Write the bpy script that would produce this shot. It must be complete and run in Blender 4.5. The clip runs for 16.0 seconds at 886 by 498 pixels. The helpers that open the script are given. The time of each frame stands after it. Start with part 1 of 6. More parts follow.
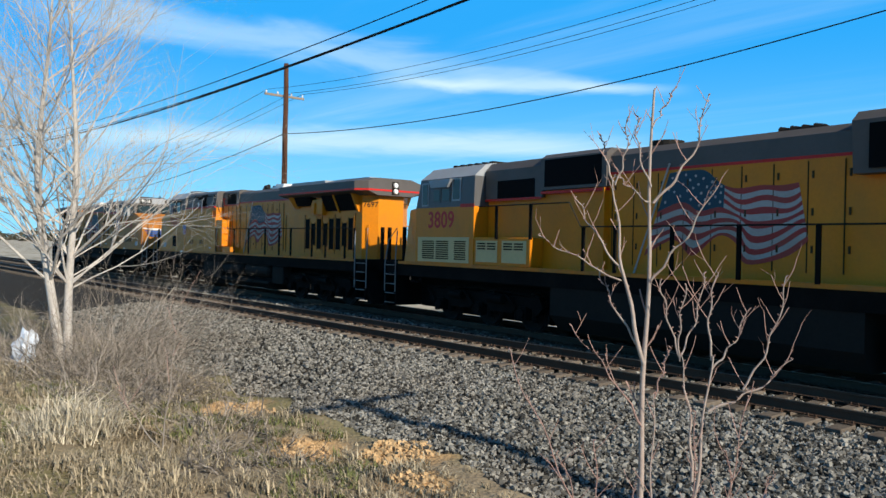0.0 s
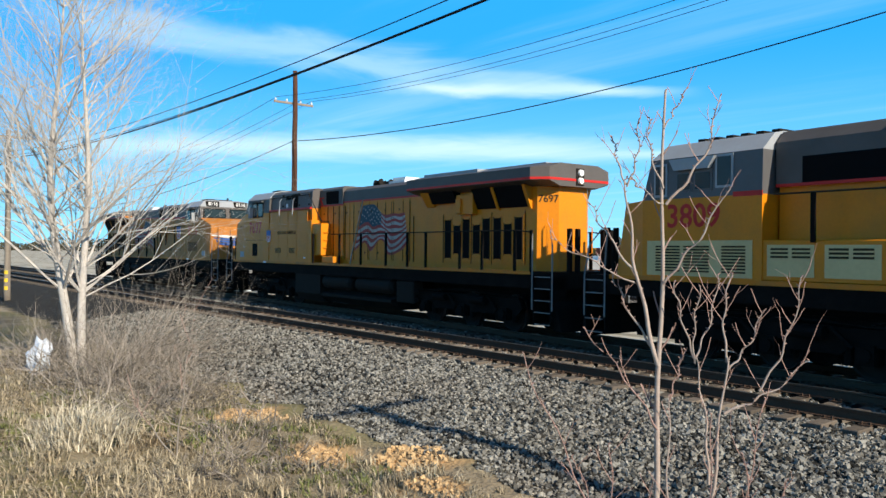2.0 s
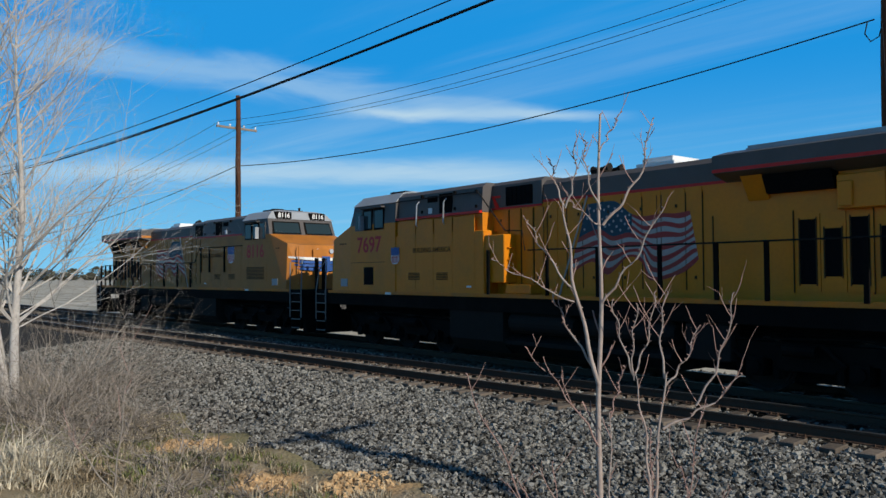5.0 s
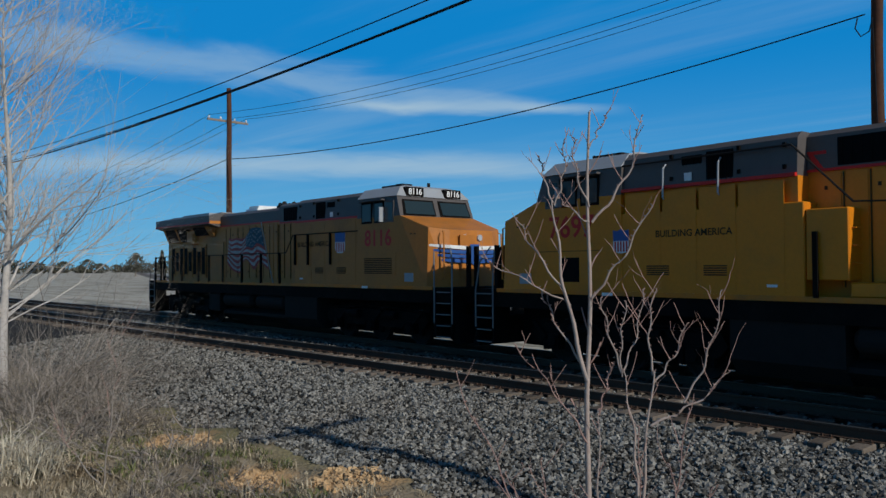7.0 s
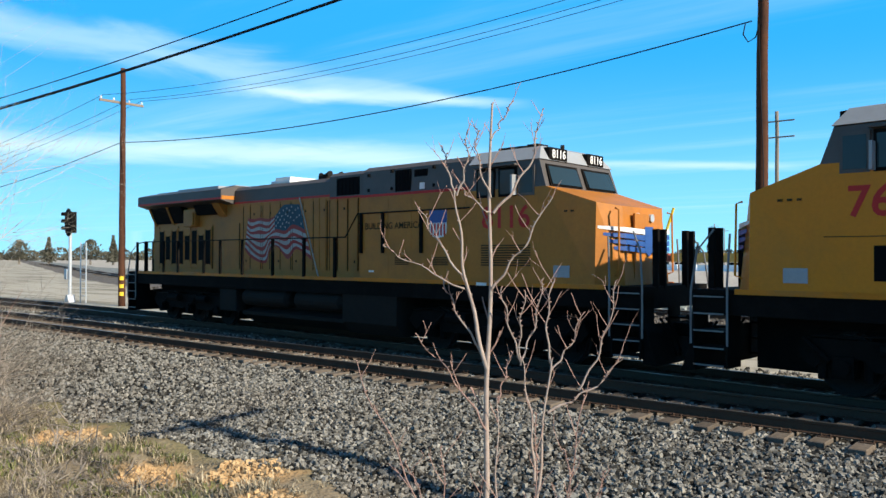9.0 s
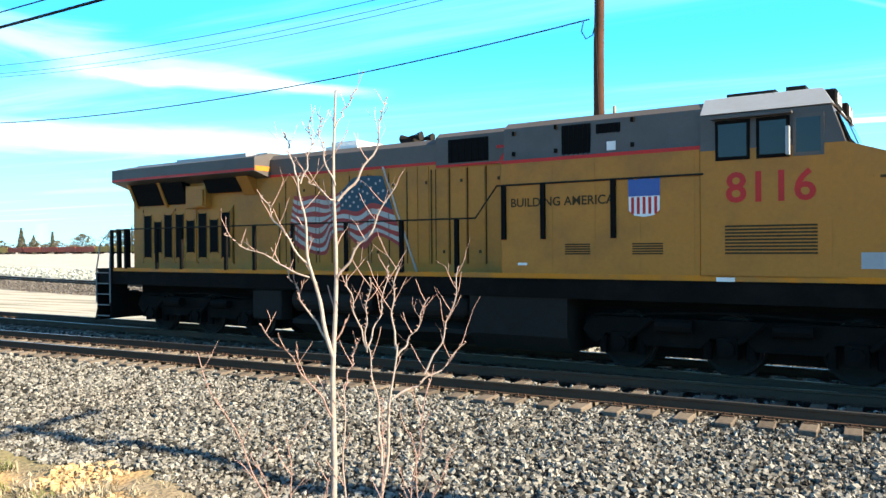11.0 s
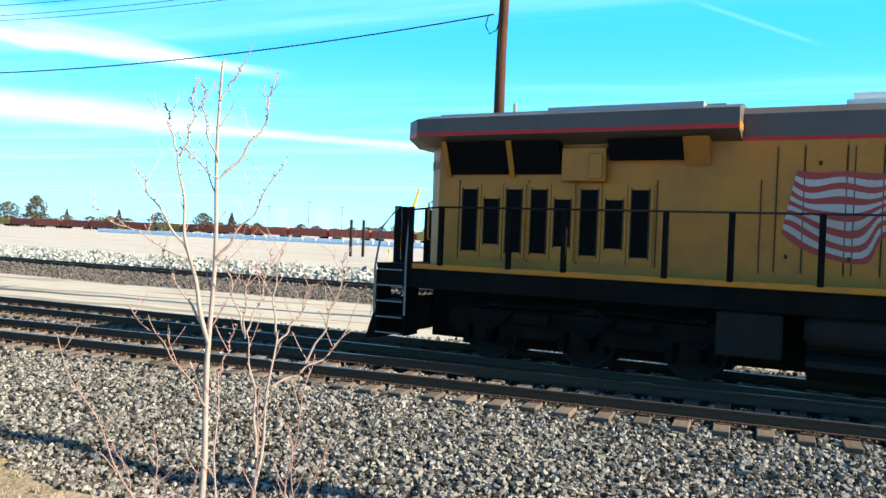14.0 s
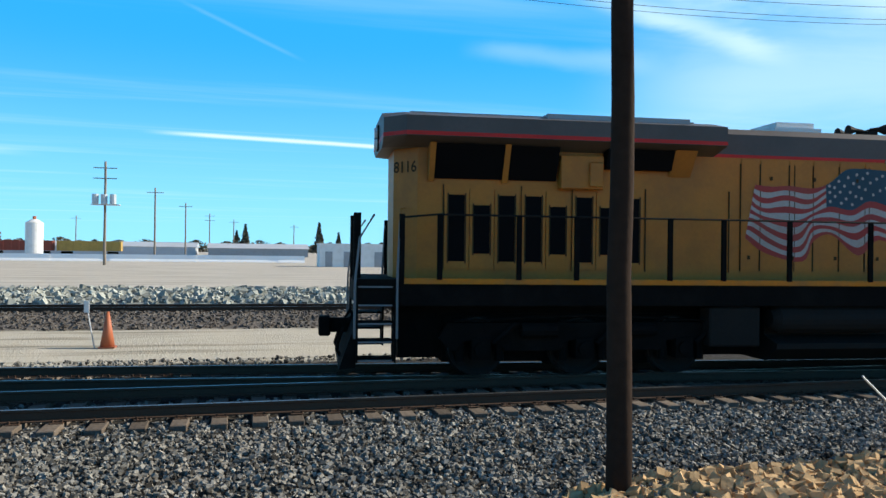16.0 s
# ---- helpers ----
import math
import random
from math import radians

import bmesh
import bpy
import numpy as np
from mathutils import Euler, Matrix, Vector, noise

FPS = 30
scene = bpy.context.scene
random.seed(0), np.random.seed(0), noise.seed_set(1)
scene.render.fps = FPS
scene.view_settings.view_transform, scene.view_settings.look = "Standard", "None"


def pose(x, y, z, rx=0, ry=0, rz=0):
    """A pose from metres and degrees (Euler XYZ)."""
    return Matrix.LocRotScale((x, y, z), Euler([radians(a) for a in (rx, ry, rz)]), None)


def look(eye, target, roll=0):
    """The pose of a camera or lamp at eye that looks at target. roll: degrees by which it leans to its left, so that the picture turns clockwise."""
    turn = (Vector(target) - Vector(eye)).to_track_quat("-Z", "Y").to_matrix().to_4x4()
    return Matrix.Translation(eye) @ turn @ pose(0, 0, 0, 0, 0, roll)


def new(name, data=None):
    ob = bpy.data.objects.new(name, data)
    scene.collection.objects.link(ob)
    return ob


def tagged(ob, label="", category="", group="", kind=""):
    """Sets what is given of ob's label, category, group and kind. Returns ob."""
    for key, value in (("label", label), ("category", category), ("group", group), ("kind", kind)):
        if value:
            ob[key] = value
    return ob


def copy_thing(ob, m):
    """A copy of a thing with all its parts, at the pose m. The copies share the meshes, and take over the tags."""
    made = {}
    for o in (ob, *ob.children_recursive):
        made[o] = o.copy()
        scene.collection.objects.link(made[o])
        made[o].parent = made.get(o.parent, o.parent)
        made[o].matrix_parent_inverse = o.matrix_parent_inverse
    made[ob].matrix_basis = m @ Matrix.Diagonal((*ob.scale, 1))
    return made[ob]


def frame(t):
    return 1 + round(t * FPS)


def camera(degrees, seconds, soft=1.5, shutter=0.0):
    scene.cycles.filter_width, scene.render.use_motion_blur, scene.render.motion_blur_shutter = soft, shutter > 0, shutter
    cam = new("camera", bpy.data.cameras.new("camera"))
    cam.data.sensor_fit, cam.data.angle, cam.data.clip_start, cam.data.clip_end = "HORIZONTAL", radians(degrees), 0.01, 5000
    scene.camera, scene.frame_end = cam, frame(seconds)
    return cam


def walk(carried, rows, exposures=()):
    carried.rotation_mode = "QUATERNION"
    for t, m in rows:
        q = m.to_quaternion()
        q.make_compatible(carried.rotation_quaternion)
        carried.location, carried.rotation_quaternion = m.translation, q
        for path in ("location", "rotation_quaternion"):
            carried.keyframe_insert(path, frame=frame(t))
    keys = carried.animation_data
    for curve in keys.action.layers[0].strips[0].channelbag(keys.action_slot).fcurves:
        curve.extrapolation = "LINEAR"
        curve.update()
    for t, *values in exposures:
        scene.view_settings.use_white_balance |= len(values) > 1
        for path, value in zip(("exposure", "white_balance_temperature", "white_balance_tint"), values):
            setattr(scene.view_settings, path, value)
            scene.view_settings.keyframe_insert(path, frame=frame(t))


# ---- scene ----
# ---------------------------------------------------------------- camera
# metres over the near rail's head; x runs along the track, y across it
cam = camera(59.31, 16.0, soft=1.5)
# seconds, x, y, z, yaw, pitch, roll
TURNS = [
    (0, -0.081, -0.083, 2.308, 50.32, -0.28, -1.19),
    (0.5, -0.070, -0.124, 2.288, 50.97, 0.17, -2.05),
    (1, -0.091, -0.129, 2.296, 51.15, -0.55, -1.86),
    (1.5, -0.110, -0.104, 2.293, 51.53, -0.27, -1.07),
    (2, -0.101, -0.089, 2.298, 51.06, 0.09, -0.54),
    (2.5, -0.105, -0.070, 2.296, 50.62, -0.07, -0.83),
    (3, -0.096, -0.082, 2.296, 50.46, 0.29, -0.79),
    (3.5, -0.087, -0.085, 2.287, 49.92, 0.21, -1.57),
    (4, -0.053, -0.098, 2.276, 48.66, 1.03, -0.62),
    (6.5, -0.028, -0.051, 2.319, 46.51, 1.81, 0.44),
    (7, -0.023, -0.054, 2.326, 46.64, 1.31, 0.34),
    (7.5, -0.028, -0.061, 2.330, 47.00, 1.03, 0.05),
    (8, -0.031, -0.040, 2.319, 45.80, 0.93, 0.16),
    (8.5, -0.023, -0.034, 2.309, 43.51, 1.02, 0.30),
    (9, -0.022, -0.025, 2.311, 39.62, 0.63, -0.18),
    (11.5, 0.084, -0.006, 2.291, 28.45, -0.20, 0.67),
    (12, 0.075, 0.006, 2.286, 28.93, 0.19, 0.53),
    (12.5, 0.123, 0.024, 2.278, 23.75, -0.32, -1.64),
    (13, 0.108, 0.021, 2.271, 24.71, -0.79, -4.69),
    (13.5, 0.090, 0.088, 2.262, 24.55, -0.60, -3.13),
    (14, 0.063, 0.179, 2.280, 21.40, -0.82, -2.19),
    (14.5, 0.062, 0.206, 2.241, 15.92, -1.00, -1.47),
    (15, 0.083, 0.196, 2.252, 9.84, -0.68, -1.37),
    (15.5, 0.081, 0.184, 2.264, -3.15, -0.02, -0.93),
    (16, 0.113, 0.183, 2.233, -14.44, 0.17, -0.69),
]
# seconds, stops, kelvin, tint
EXPOSURES = [(0, 0.28, 7100, 10), (0.5, -0.27, 7000, 10), (1.0, 0.15, 7200, 10), (1.5, 0.63, 7400, 10), (2.0, 0.48, 7200, 10), (3.0, 0.16, 7100, 10),
             (4.0, 0.1, 7000, 10), (6.5, -0.66, 6350, 10), (7.0, -0.64, 6350, 10), (7.5, -0.17, 6900, 10), (8.0, 0.08, 7100, 10), (8.5, 0.18, 7100, 10),
             (9.0, 0.51, 7300, 10), (11.5, 1.61, 8300, 11), (12.5, 1.51, 8300, 11), (13.0, 1.82, 8300, 11), (13.5, 1.71, 8200, 11), (14.0, 1.28, 7800, 11),
             (14.5, -0.12, 7000, 10), (15.0, -0.82, 6350, 10), (15.5, -0.77, 6350, 10), (16.0, 0.5, 7300, 10)]
walk(cam, [(t, pose(x, y, z, 90 + pitch, lean, yaw)) for t, x, y, z, yaw, pitch, lean in TURNS], EXPOSURES)

# ---------------------------------------------------------------- sky and sun
SUN_ELEVATION, SUN_AZIMUTH = 29.5, 1.2      # azimuth from +x towards +y
world = bpy.data.worlds.new("sky")
scene.world = world
world.use_nodes = True
wn, wl = world.node_tree.nodes, world.node_tree.links
wn.clear()
w_out = wn.new("ShaderNodeOutputWorld")
w_bg = wn.new("ShaderNodeBackground")
w_sky = wn.new("ShaderNodeTexSky")
w_sky.sky_type = "NISHITA"
w_sky.sun_disc = False
w_sky.sun_elevation = radians(SUN_ELEVATION)
w_sky.sun_rotation = radians(90 - SUN_AZIMUTH)
w_sky.air_density, w_sky.dust_density, w_sky.ozone_density = 1.0, 0.25, 2.0
w_bg.inputs["Strength"].default_value = 0.11
# thin high cloud, drawn out along the horizon
w_co = wn.new("ShaderNodeTexCoord")
w_sep = wn.new("ShaderNodeSeparateXYZ")
wl.new(w_co.outputs["Generated"], w_sep.inputs[0])


def w_math(op, a, b=None, clamp=False):
    n = wn.new("ShaderNodeMath")
    n.operation, n.use_clamp = op, clamp
    for i, v in enumerate((a, b)):
        if v is None:
            continue
        if isinstance(v, (int, float)):
            n.inputs[i].default_value = v
        else:
            wl.new(v, n.inputs[i])
    return n.outputs[0]


w_sat = wn.new("ShaderNodeHueSaturation")           # deep winter blue
w_sat.inputs["Saturation"].default_value = 1.15
wl.new(w_sky.outputs[0], w_sat.inputs["Color"])
w_h = w_math("MAXIMUM", w_sep.outputs["Z"], 0.03)
w_comb = wn.new("ShaderNodeCombineXYZ")          # the cloud sheet as a plane overhead
wl.new(w_math("DIVIDE", w_sep.outputs["X"], w_h), w_comb.inputs[0])
wl.new(w_math("DIVIDE", w_sep.outputs["Y"], w_h), w_comb.inputs[1])


def w_noise(scale, turn, shift, detail=7, distortion=0.5):
    mp = wn.new("ShaderNodeMapping")
    mp.inputs["Rotation"].default_value = (0, 0, radians(turn))
    mp.inputs["Scale"].default_value = scale
    mp.inputs["Location"].default_value = shift
    wl.new(w_comb.outputs[0], mp.inputs[0])
    t = wn.new("ShaderNodeTexNoise")
    t.inputs["Detail"].default_value, t.inputs["Roughness"].default_value, t.inputs["Distortion"].default_value = detail, 0.58, distortion
    t.inputs["Scale"].default_value = 1.0
    wl.new(mp.outputs[0], t.inputs[0])
    return t.outputs["Fac"]


def aim(az, el):
    a, e = radians(az), radians(el)
    return Vector((math.sin(a) * math.cos(e), math.cos(a) * math.cos(e), math.sin(e)))


def w_dot(v):
    t = wn.new("ShaderNodeVectorMath")
    t.operation = "DOT_PRODUCT"
    wl.new(w_co.outputs["Generated"], t.inputs[0])
    t.inputs[1].default_value = v
    return t.outputs["Value"]


def w_range(value, a, b):
    t = wn.new("ShaderNodeMapRange")
    t.interpolation_type = "SMOOTHSTEP"
    t.inputs["From Min"].default_value, t.inputs["From Max"].default_value = a, b
    wl.new(value, t.inputs["Value"])
    return t.outputs[0]


def streak(start, end, width, strength, fray):
    """A wisp of cirrus from one heading and elevation to another, frayed by noise."""
    a, b = aim(*start), aim(*end)
    across, along = a.cross(b).normalized(), (b - a).normalized()
    off = w_math("ADD", w_dot(across), w_math("MULTIPLY", w_math("SUBTRACT", WISPS, 0.5), fray))
    band = w_range(w_math("ABSOLUTE", off), width, 0.0)
    k = w_dot(along)
    lo, hi = a.dot(along), b.dot(along)
    soft = (hi - lo) * 0.22
    ends = w_math("MULTIPLY", w_range(k, lo - soft * 0.3, lo + soft), w_range(k, hi + soft * 0.3, hi - soft))
    return w_math("MULTIPLY", w_math("MULTIPLY", band, ends), strength)


WISPS = w_noise((1.1, 1.1, 1), 20, (0.3, 0.1, 0))
VEIL = w_math("MULTIPLY", w_range(w_noise((0.12, 0.9, 1), -30, (0.35, 0.62, 0)), 0.48, 0.82), 0.30)
low = w_math("MULTIPLY", w_range(w_sep.outputs["Z"], 0.62, 0.30), 0.94)        # clear cold air below the zenith
clouds = [VEIL,
          streak((-80, 14.9), (-48, 12.3), 0.036, 0.42, 0.085), streak((-56, 11.7), (-33.5, 11.0), 0.012, 0.60, 0.024), streak((-50, 12.4), (-38, 11.6), 0.014, 0.30, 0.034),
          streak((-80, 6.6), (-35, 7.1), 0.024, 0.68, 0.022), streak((-40, 7.0), (-14, 6.1), 0.008, 0.50, 0.008),
          streak((-6.0, 7.95), (13, 7.4), 0.0042, 1.0, 0.002), streak((22, 19.2), (38.5, 12.9), 0.020, 0.40, 0.040), streak((27, 19.5), (56, 15.5), 0.075, 0.75, 0.10),
          # the broad band from heading 26 to 70 is painted sunward glow
          streak((16, 14.6), (30, 13.2), 0.020, 0.20, 0.030), streak((26, 11.5), (70, 9.5), 0.10, 0.50, 0.05), streak((-4.5, 16.8), (4.0, 13.5), 0.004, 0.09, 0.004)]
cover = clouds[0]
for wisp in clouds[1:]:
    cover = w_math("ADD", cover, wisp, True)
w_mix = wn.new("ShaderNodeMix")
w_mix.data_type = "RGBA"
wl.new(cover, w_mix.inputs["Factor"])
w_low = wn.new("ShaderNodeMix")
w_low.data_type = "RGBA"
wl.new(low, w_low.inputs["Factor"])
w_dim = wn.new("ShaderNodeMix")                  # upper sky out of view, dimmed to deepen the shadows
w_dim.data_type, w_dim.blend_type = "RGBA", "MULTIPLY"
w_dim.inputs["Factor"].default_value = 1.0
wl.new(w_sat.outputs[0], w_dim.inputs["A"])
w_dim.inputs["B"].default_value = (0.52, 0.58, 0.68, 1)
wl.new(w_dim.outputs["Result"], w_low.inputs["A"])
w_air = wn.new("ShaderNodeMix")                   # deep blue that pales towards the horizon
w_air.data_type = "RGBA"
w_air.inputs["A"].default_value, w_air.inputs["B"].default_value = (0.06, 3.2, 8.3, 1), (2.1, 6.3, 9.7, 1)
wl.new(w_range(w_sep.outputs["Z"], 0.27, -0.04), w_air.inputs["Factor"])
wl.new(w_air.outputs["Result"], w_low.inputs["B"])
wl.new(w_low.outputs["Result"], w_mix.inputs["A"])
w_mix.inputs["B"].default_value = (5.2, 7.3, 8.9, 1)
wl.new(w_mix.outputs["Result"], w_bg.inputs["Color"])
wl.new(w_bg.outputs[0], w_out.inputs["Surface"])

sun = new("sun", bpy.data.lights.new("sun", "SUN"))
sun.data.energy, sun.data.angle, sun.data.color = 5.0, radians(0.53), (1.0, 0.965, 0.88)
sa, se = radians(SUN_AZIMUTH), radians(SUN_ELEVATION)
SUN_WAY = Vector((math.cos(sa) * math.cos(se), math.sin(sa) * math.cos(se), math.sin(se)))
sun.matrix_world = look(SUN_WAY * 200, (0, 0, 0))


# ---------------------------------------------------------------- materials
def shader(name):
    m = bpy.data.materials.new(name)
    m.use_nodes = True
    return m, m.node_tree.nodes, m.node_tree.links, m.node_tree.nodes["Principled BSDF"]


def grime(name, colour, rough=0.6, metal=0.0, fine=30.0, coarse=1.6, vary=0.25, dirt=None, dirt_amount=0.35, bump=0.15, random_shade=0.0, island=0.0, shine=0.5):
    """A surface with grain at two scales: a fine mottle and broad stains of the dirt colour."""
    m, n, l, b = shader(name)
    co = n.new("ShaderNodeTexCoord")
    a = n.new("ShaderNodeTexNoise")
    a.inputs["Scale"].default_value, a.inputs["Detail"].default_value = fine, 5
    c = n.new("ShaderNodeTexNoise")
    c.inputs["Scale"].default_value, c.inputs["Detail"].default_value, c.inputs["Roughness"].default_value = coarse, 8, 0.65
    for t in (a, c):
        l.new(co.outputs["Object"], t.inputs["Vector"])
    lo, hi = [max(0, v * (1 - vary)) for v in colour], [min(1, v * (1 + vary)) for v in colour]
    r = n.new("ShaderNodeMix")
    r.data_type = "RGBA"
    r.inputs["A"].default_value, r.inputs["B"].default_value = (*lo, 1), (*hi, 1)
    l.new(a.outputs["Fac"], r.inputs["Factor"])
    ramp = n.new("ShaderNodeValToRGB")
    ramp.color_ramp.elements[0].position, ramp.color_ramp.elements[1].position = 0.45, 0.72
    l.new(c.outputs["Fac"], ramp.inputs[0])
    k = n.new("ShaderNodeMath")
    k.operation = "MULTIPLY"
    k.inputs[1].default_value = dirt_amount
    l.new(ramp.outputs[0], k.inputs[0])
    d = n.new("ShaderNodeMix")
    d.data_type = "RGBA"
    d.inputs["B"].default_value = (*(dirt or [v * 0.55 for v in colour]), 1)
    l.new(k.outputs[0], d.inputs["Factor"])
    l.new(r.outputs["Result"], d.inputs["A"])
    out = d.outputs["Result"]
    if random_shade or island:
        src = n.new("ShaderNodeObjectInfo").outputs["Random"] if random_shade else n.new("ShaderNodeNewGeometry").outputs["Random Per Island"]
        amount = random_shade or island
        mr = n.new("ShaderNodeMapRange")
        mr.inputs["To Min"].default_value, mr.inputs["To Max"].default_value = 1 - amount, 1 + amount
        l.new(src, mr.inputs["Value"])
        hs = n.new("ShaderNodeHueSaturation")
        l.new(mr.outputs[0], hs.inputs["Value"])
        l.new(out, hs.inputs["Color"])
        out = hs.outputs["Color"]
    l.new(out, b.inputs["Base Color"])
    b.inputs["Roughness"].default_value, b.inputs["Metallic"].default_value = rough, metal
    b.inputs["Specular IOR Level"].default_value = shine
    if bump:
        bp = n.new("ShaderNodeBump")
        bp.inputs["Strength"].default_value, bp.inputs["Distance"].default_value = bump, 0.02
        l.new(a.outputs["Fac"], bp.inputs["Height"])
        l.new(bp.outputs[0], b.inputs["Normal"])
    return m


YELLOW = grime("loco_yellow", (0.65, 0.203, 0.006), 0.42, fine=14, coarse=0.9, vary=0.10, dirt=(0.26, 0.13, 0.03), dirt_amount=0.4, bump=0.03, shine=0.25)
DUSTY = grime("dusty_yellow", (0.46, 0.162, 0.024), 0.5, fine=14, coarse=0.9, vary=0.12, dirt=(0.19, 0.085, 0.028), dirt_amount=0.55, bump=0.03, shine=0.25)
SILL = grime("sill_yellow", (0.62, 0.18, 0.007), 0.5, vary=0.15, dirt=(0.2, 0.12, 0.05), dirt_amount=0.6, bump=0.0, shine=0.25)
GREY = grime("loco_grey", (0.095, 0.083, 0.077), 0.5, fine=16, coarse=1.0, vary=0.12, dirt=(0.055, 0.05, 0.045), dirt_amount=0.5, bump=0.03, shine=0.25)
PALE_GREY = grime("cab_roof_grey", (0.30, 0.315, 0.33), 0.5, fine=16, coarse=1.0, vary=0.12, dirt=(0.2, 0.19, 0.17), bump=0.03)
RED = grime("loco_red", (0.55, 0.02, 0.016), 0.45, vary=0.15, bump=0.0, shine=0.25)
FADED_RED = grime("faded_red", (0.36, 0.045, 0.04), 0.6, vary=0.2, dirt=(0.2, 0.1, 0.06), bump=0.0, shine=0.25)
CLEAN_WHITE = grime("bright_white", (0.86, 0.86, 0.85), 0.6, fine=2, coarse=0.3, vary=0.04, dirt=(0.7, 0.69, 0.66), bump=0.0)
FADED_WHITE = grime("faded_white", (0.42, 0.375, 0.34), 0.6, vary=0.2, dirt=(0.24, 0.17, 0.11), bump=0.0, shine=0.25)
FADED_BLUE = grime("faded_blue", (0.018, 0.060, 0.088), 0.55, vary=0.2, bump=0.0, shine=0.25)
BRIGHT_BLUE = grime("emblem_blue", (0.015, 0.075, 0.27), 0.5, vary=0.15, bump=0.0)
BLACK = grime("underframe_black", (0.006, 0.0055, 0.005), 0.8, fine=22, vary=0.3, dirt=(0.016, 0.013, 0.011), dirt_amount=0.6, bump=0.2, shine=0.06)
TANK_GREY = grime("dusty_black", (0.019, 0.0172, 0.0155), 0.75, fine=18, vary=0.25, dirt=(0.027, 0.022, 0.018), dirt_amount=0.5, bump=0.08, shine=0.06)
GRILLE = grime("grille_black", (0.004, 0.004, 0.0045), 0.7, fine=60, vary=0.3, bump=0.3, shine=0.06)
SEAM = grime("seam_dark", (0.06, 0.04, 0.02), 0.7, vary=0.2, bump=0.0, shine=0.06)
WHITE = grime("white_paint", (0.72, 0.72, 0.70), 0.5, fine=20, vary=0.06, dirt=(0.45, 0.42, 0.37), bump=0.03)
STEEL = grime("worn_steel", (0.22, 0.205, 0.19), 0.45, 0.9, fine=40, vary=0.15, bump=0.05)
RAIL_RUST = grime("rusty_rail", (0.075, 0.045, 0.03), 0.8, fine=40, vary=0.35, dirt=(0.04, 0.03, 0.025), bump=0.2, shine=0.15)
TIE_WOOD = grime("tie_wood", (0.125, 0.102, 0.082), 0.9, fine=18, coarse=3, vary=0.35, dirt=(0.07, 0.055, 0.045), dirt_amount=0.6, bump=0.6, random_shade=0.35, shine=0.15)
POLE_WOOD = grime("pole_wood", (0.085, 0.036, 0.020), 0.85, fine=9, coarse=1.3, vary=0.35, dirt=(0.035, 0.021, 0.016), dirt_amount=0.6, bump=0.5, shine=0.15)
DARK_POLE_WOOD = grime("tarred_wood", (0.028, 0.017, 0.012), 0.9, fine=9, coarse=1.3, vary=0.35, dirt=(0.045, 0.026, 0.018), dirt_amount=0.5, bump=0.5, shine=0.1)
WORN_EDGE = grime("worn_edge", (0.16, 0.165, 0.17), 0.55, fine=20, vary=0.3, bump=0.0)
GREY_WOOD = grime("weathered_wood", (0.24, 0.20, 0.16), 0.85, fine=9, coarse=1.3, vary=0.3, bump=0.5, shine=0.15)
CABLE = grime("cable_black", (0.02, 0.02, 0.022), 0.6, vary=0.2, bump=0.0, shine=0.06)
BARK = grime("pale_bark", (0.47, 0.43, 0.39), 0.85, fine=12, coarse=2.5, vary=0.3, dirt=(0.20, 0.16, 0.13), dirt_amount=0.5, bump=0.4, shine=0.15)
SAP_BARK = grime("sapling_bark", (0.36, 0.29, 0.25), 0.8, fine=20, coarse=3, vary=0.25, dirt=(0.22, 0.13, 0.10), dirt_amount=0.5, bump=0.3, shine=0.15)
RED_TWIG = grime("red_twig", (0.30, 0.19, 0.16), 0.7, fine=20, coarse=3, vary=0.3, bump=0.2, shine=0.15)
TWIG = grime("dry_twig", (0.22, 0.19, 0.16), 0.9, fine=8, coarse=1.2, vary=0.3, dirt=(0.13, 0.10, 0.08), bump=0.0, island=0.6, shine=0.15)
STRAW = grime("straw", (0.35, 0.295, 0.205), 0.9, fine=4, coarse=0.8, vary=0.25, dirt=(0.22, 0.155, 0.09), dirt_amount=0.7, bump=0.0, island=0.55, shine=0.15)
PALE_STRAW = grime("bleached_straw", (0.55, 0.48, 0.36), 0.9, fine=4, coarse=0.8, vary=0.2, dirt=(0.4, 0.33, 0.22), bump=0.0, island=0.35, shine=0.15)
GRASS = grime("green_grass", (0.15, 0.165, 0.06), 0.8, fine=4, coarse=0.8, vary=0.3, dirt=(0.16, 0.15, 0.06), bump=0.0, island=0.45, shine=0.15)
STONE = grime("ballast_stone", (0.160, 0.154, 0.138), 0.9, fine=25, coarse=0.7, vary=0.25, dirt=(0.13, 0.11, 0.09), dirt_amount=0.5, bump=0.3, island=0.92, shine=0.15)
DARK_STONE = grime("dark_stone", (0.11, 0.097, 0.085), 0.9, fine=25, coarse=0.7, vary=0.25, bump=0.3, island=0.5, shine=0.15)
ROCK = grime("pale_rock", (0.29, 0.305, 0.275), 0.9, fine=8, coarse=0.7, vary=0.25, dirt=(0.24, 0.25, 0.24), bump=0.4, island=0.4, shine=0.15)
CLOD = grime("orange_earth", (0.48, 0.32, 0.17), 0.95, fine=12, coarse=2.0, vary=0.3, dirt=(0.30, 0.19, 0.10), bump=0.8, island=0.25, shine=0.15)
LEAF = grime("far_leaves", (0.095, 0.090, 0.065), 0.8, fine=2, coarse=0.2, vary=0.4, bump=0.0, island=0.5, shine=0.15)
ORANGE = grime("cone_orange", (0.40, 0.11, 0.045), 0.6, vary=0.15, bump=0.0)
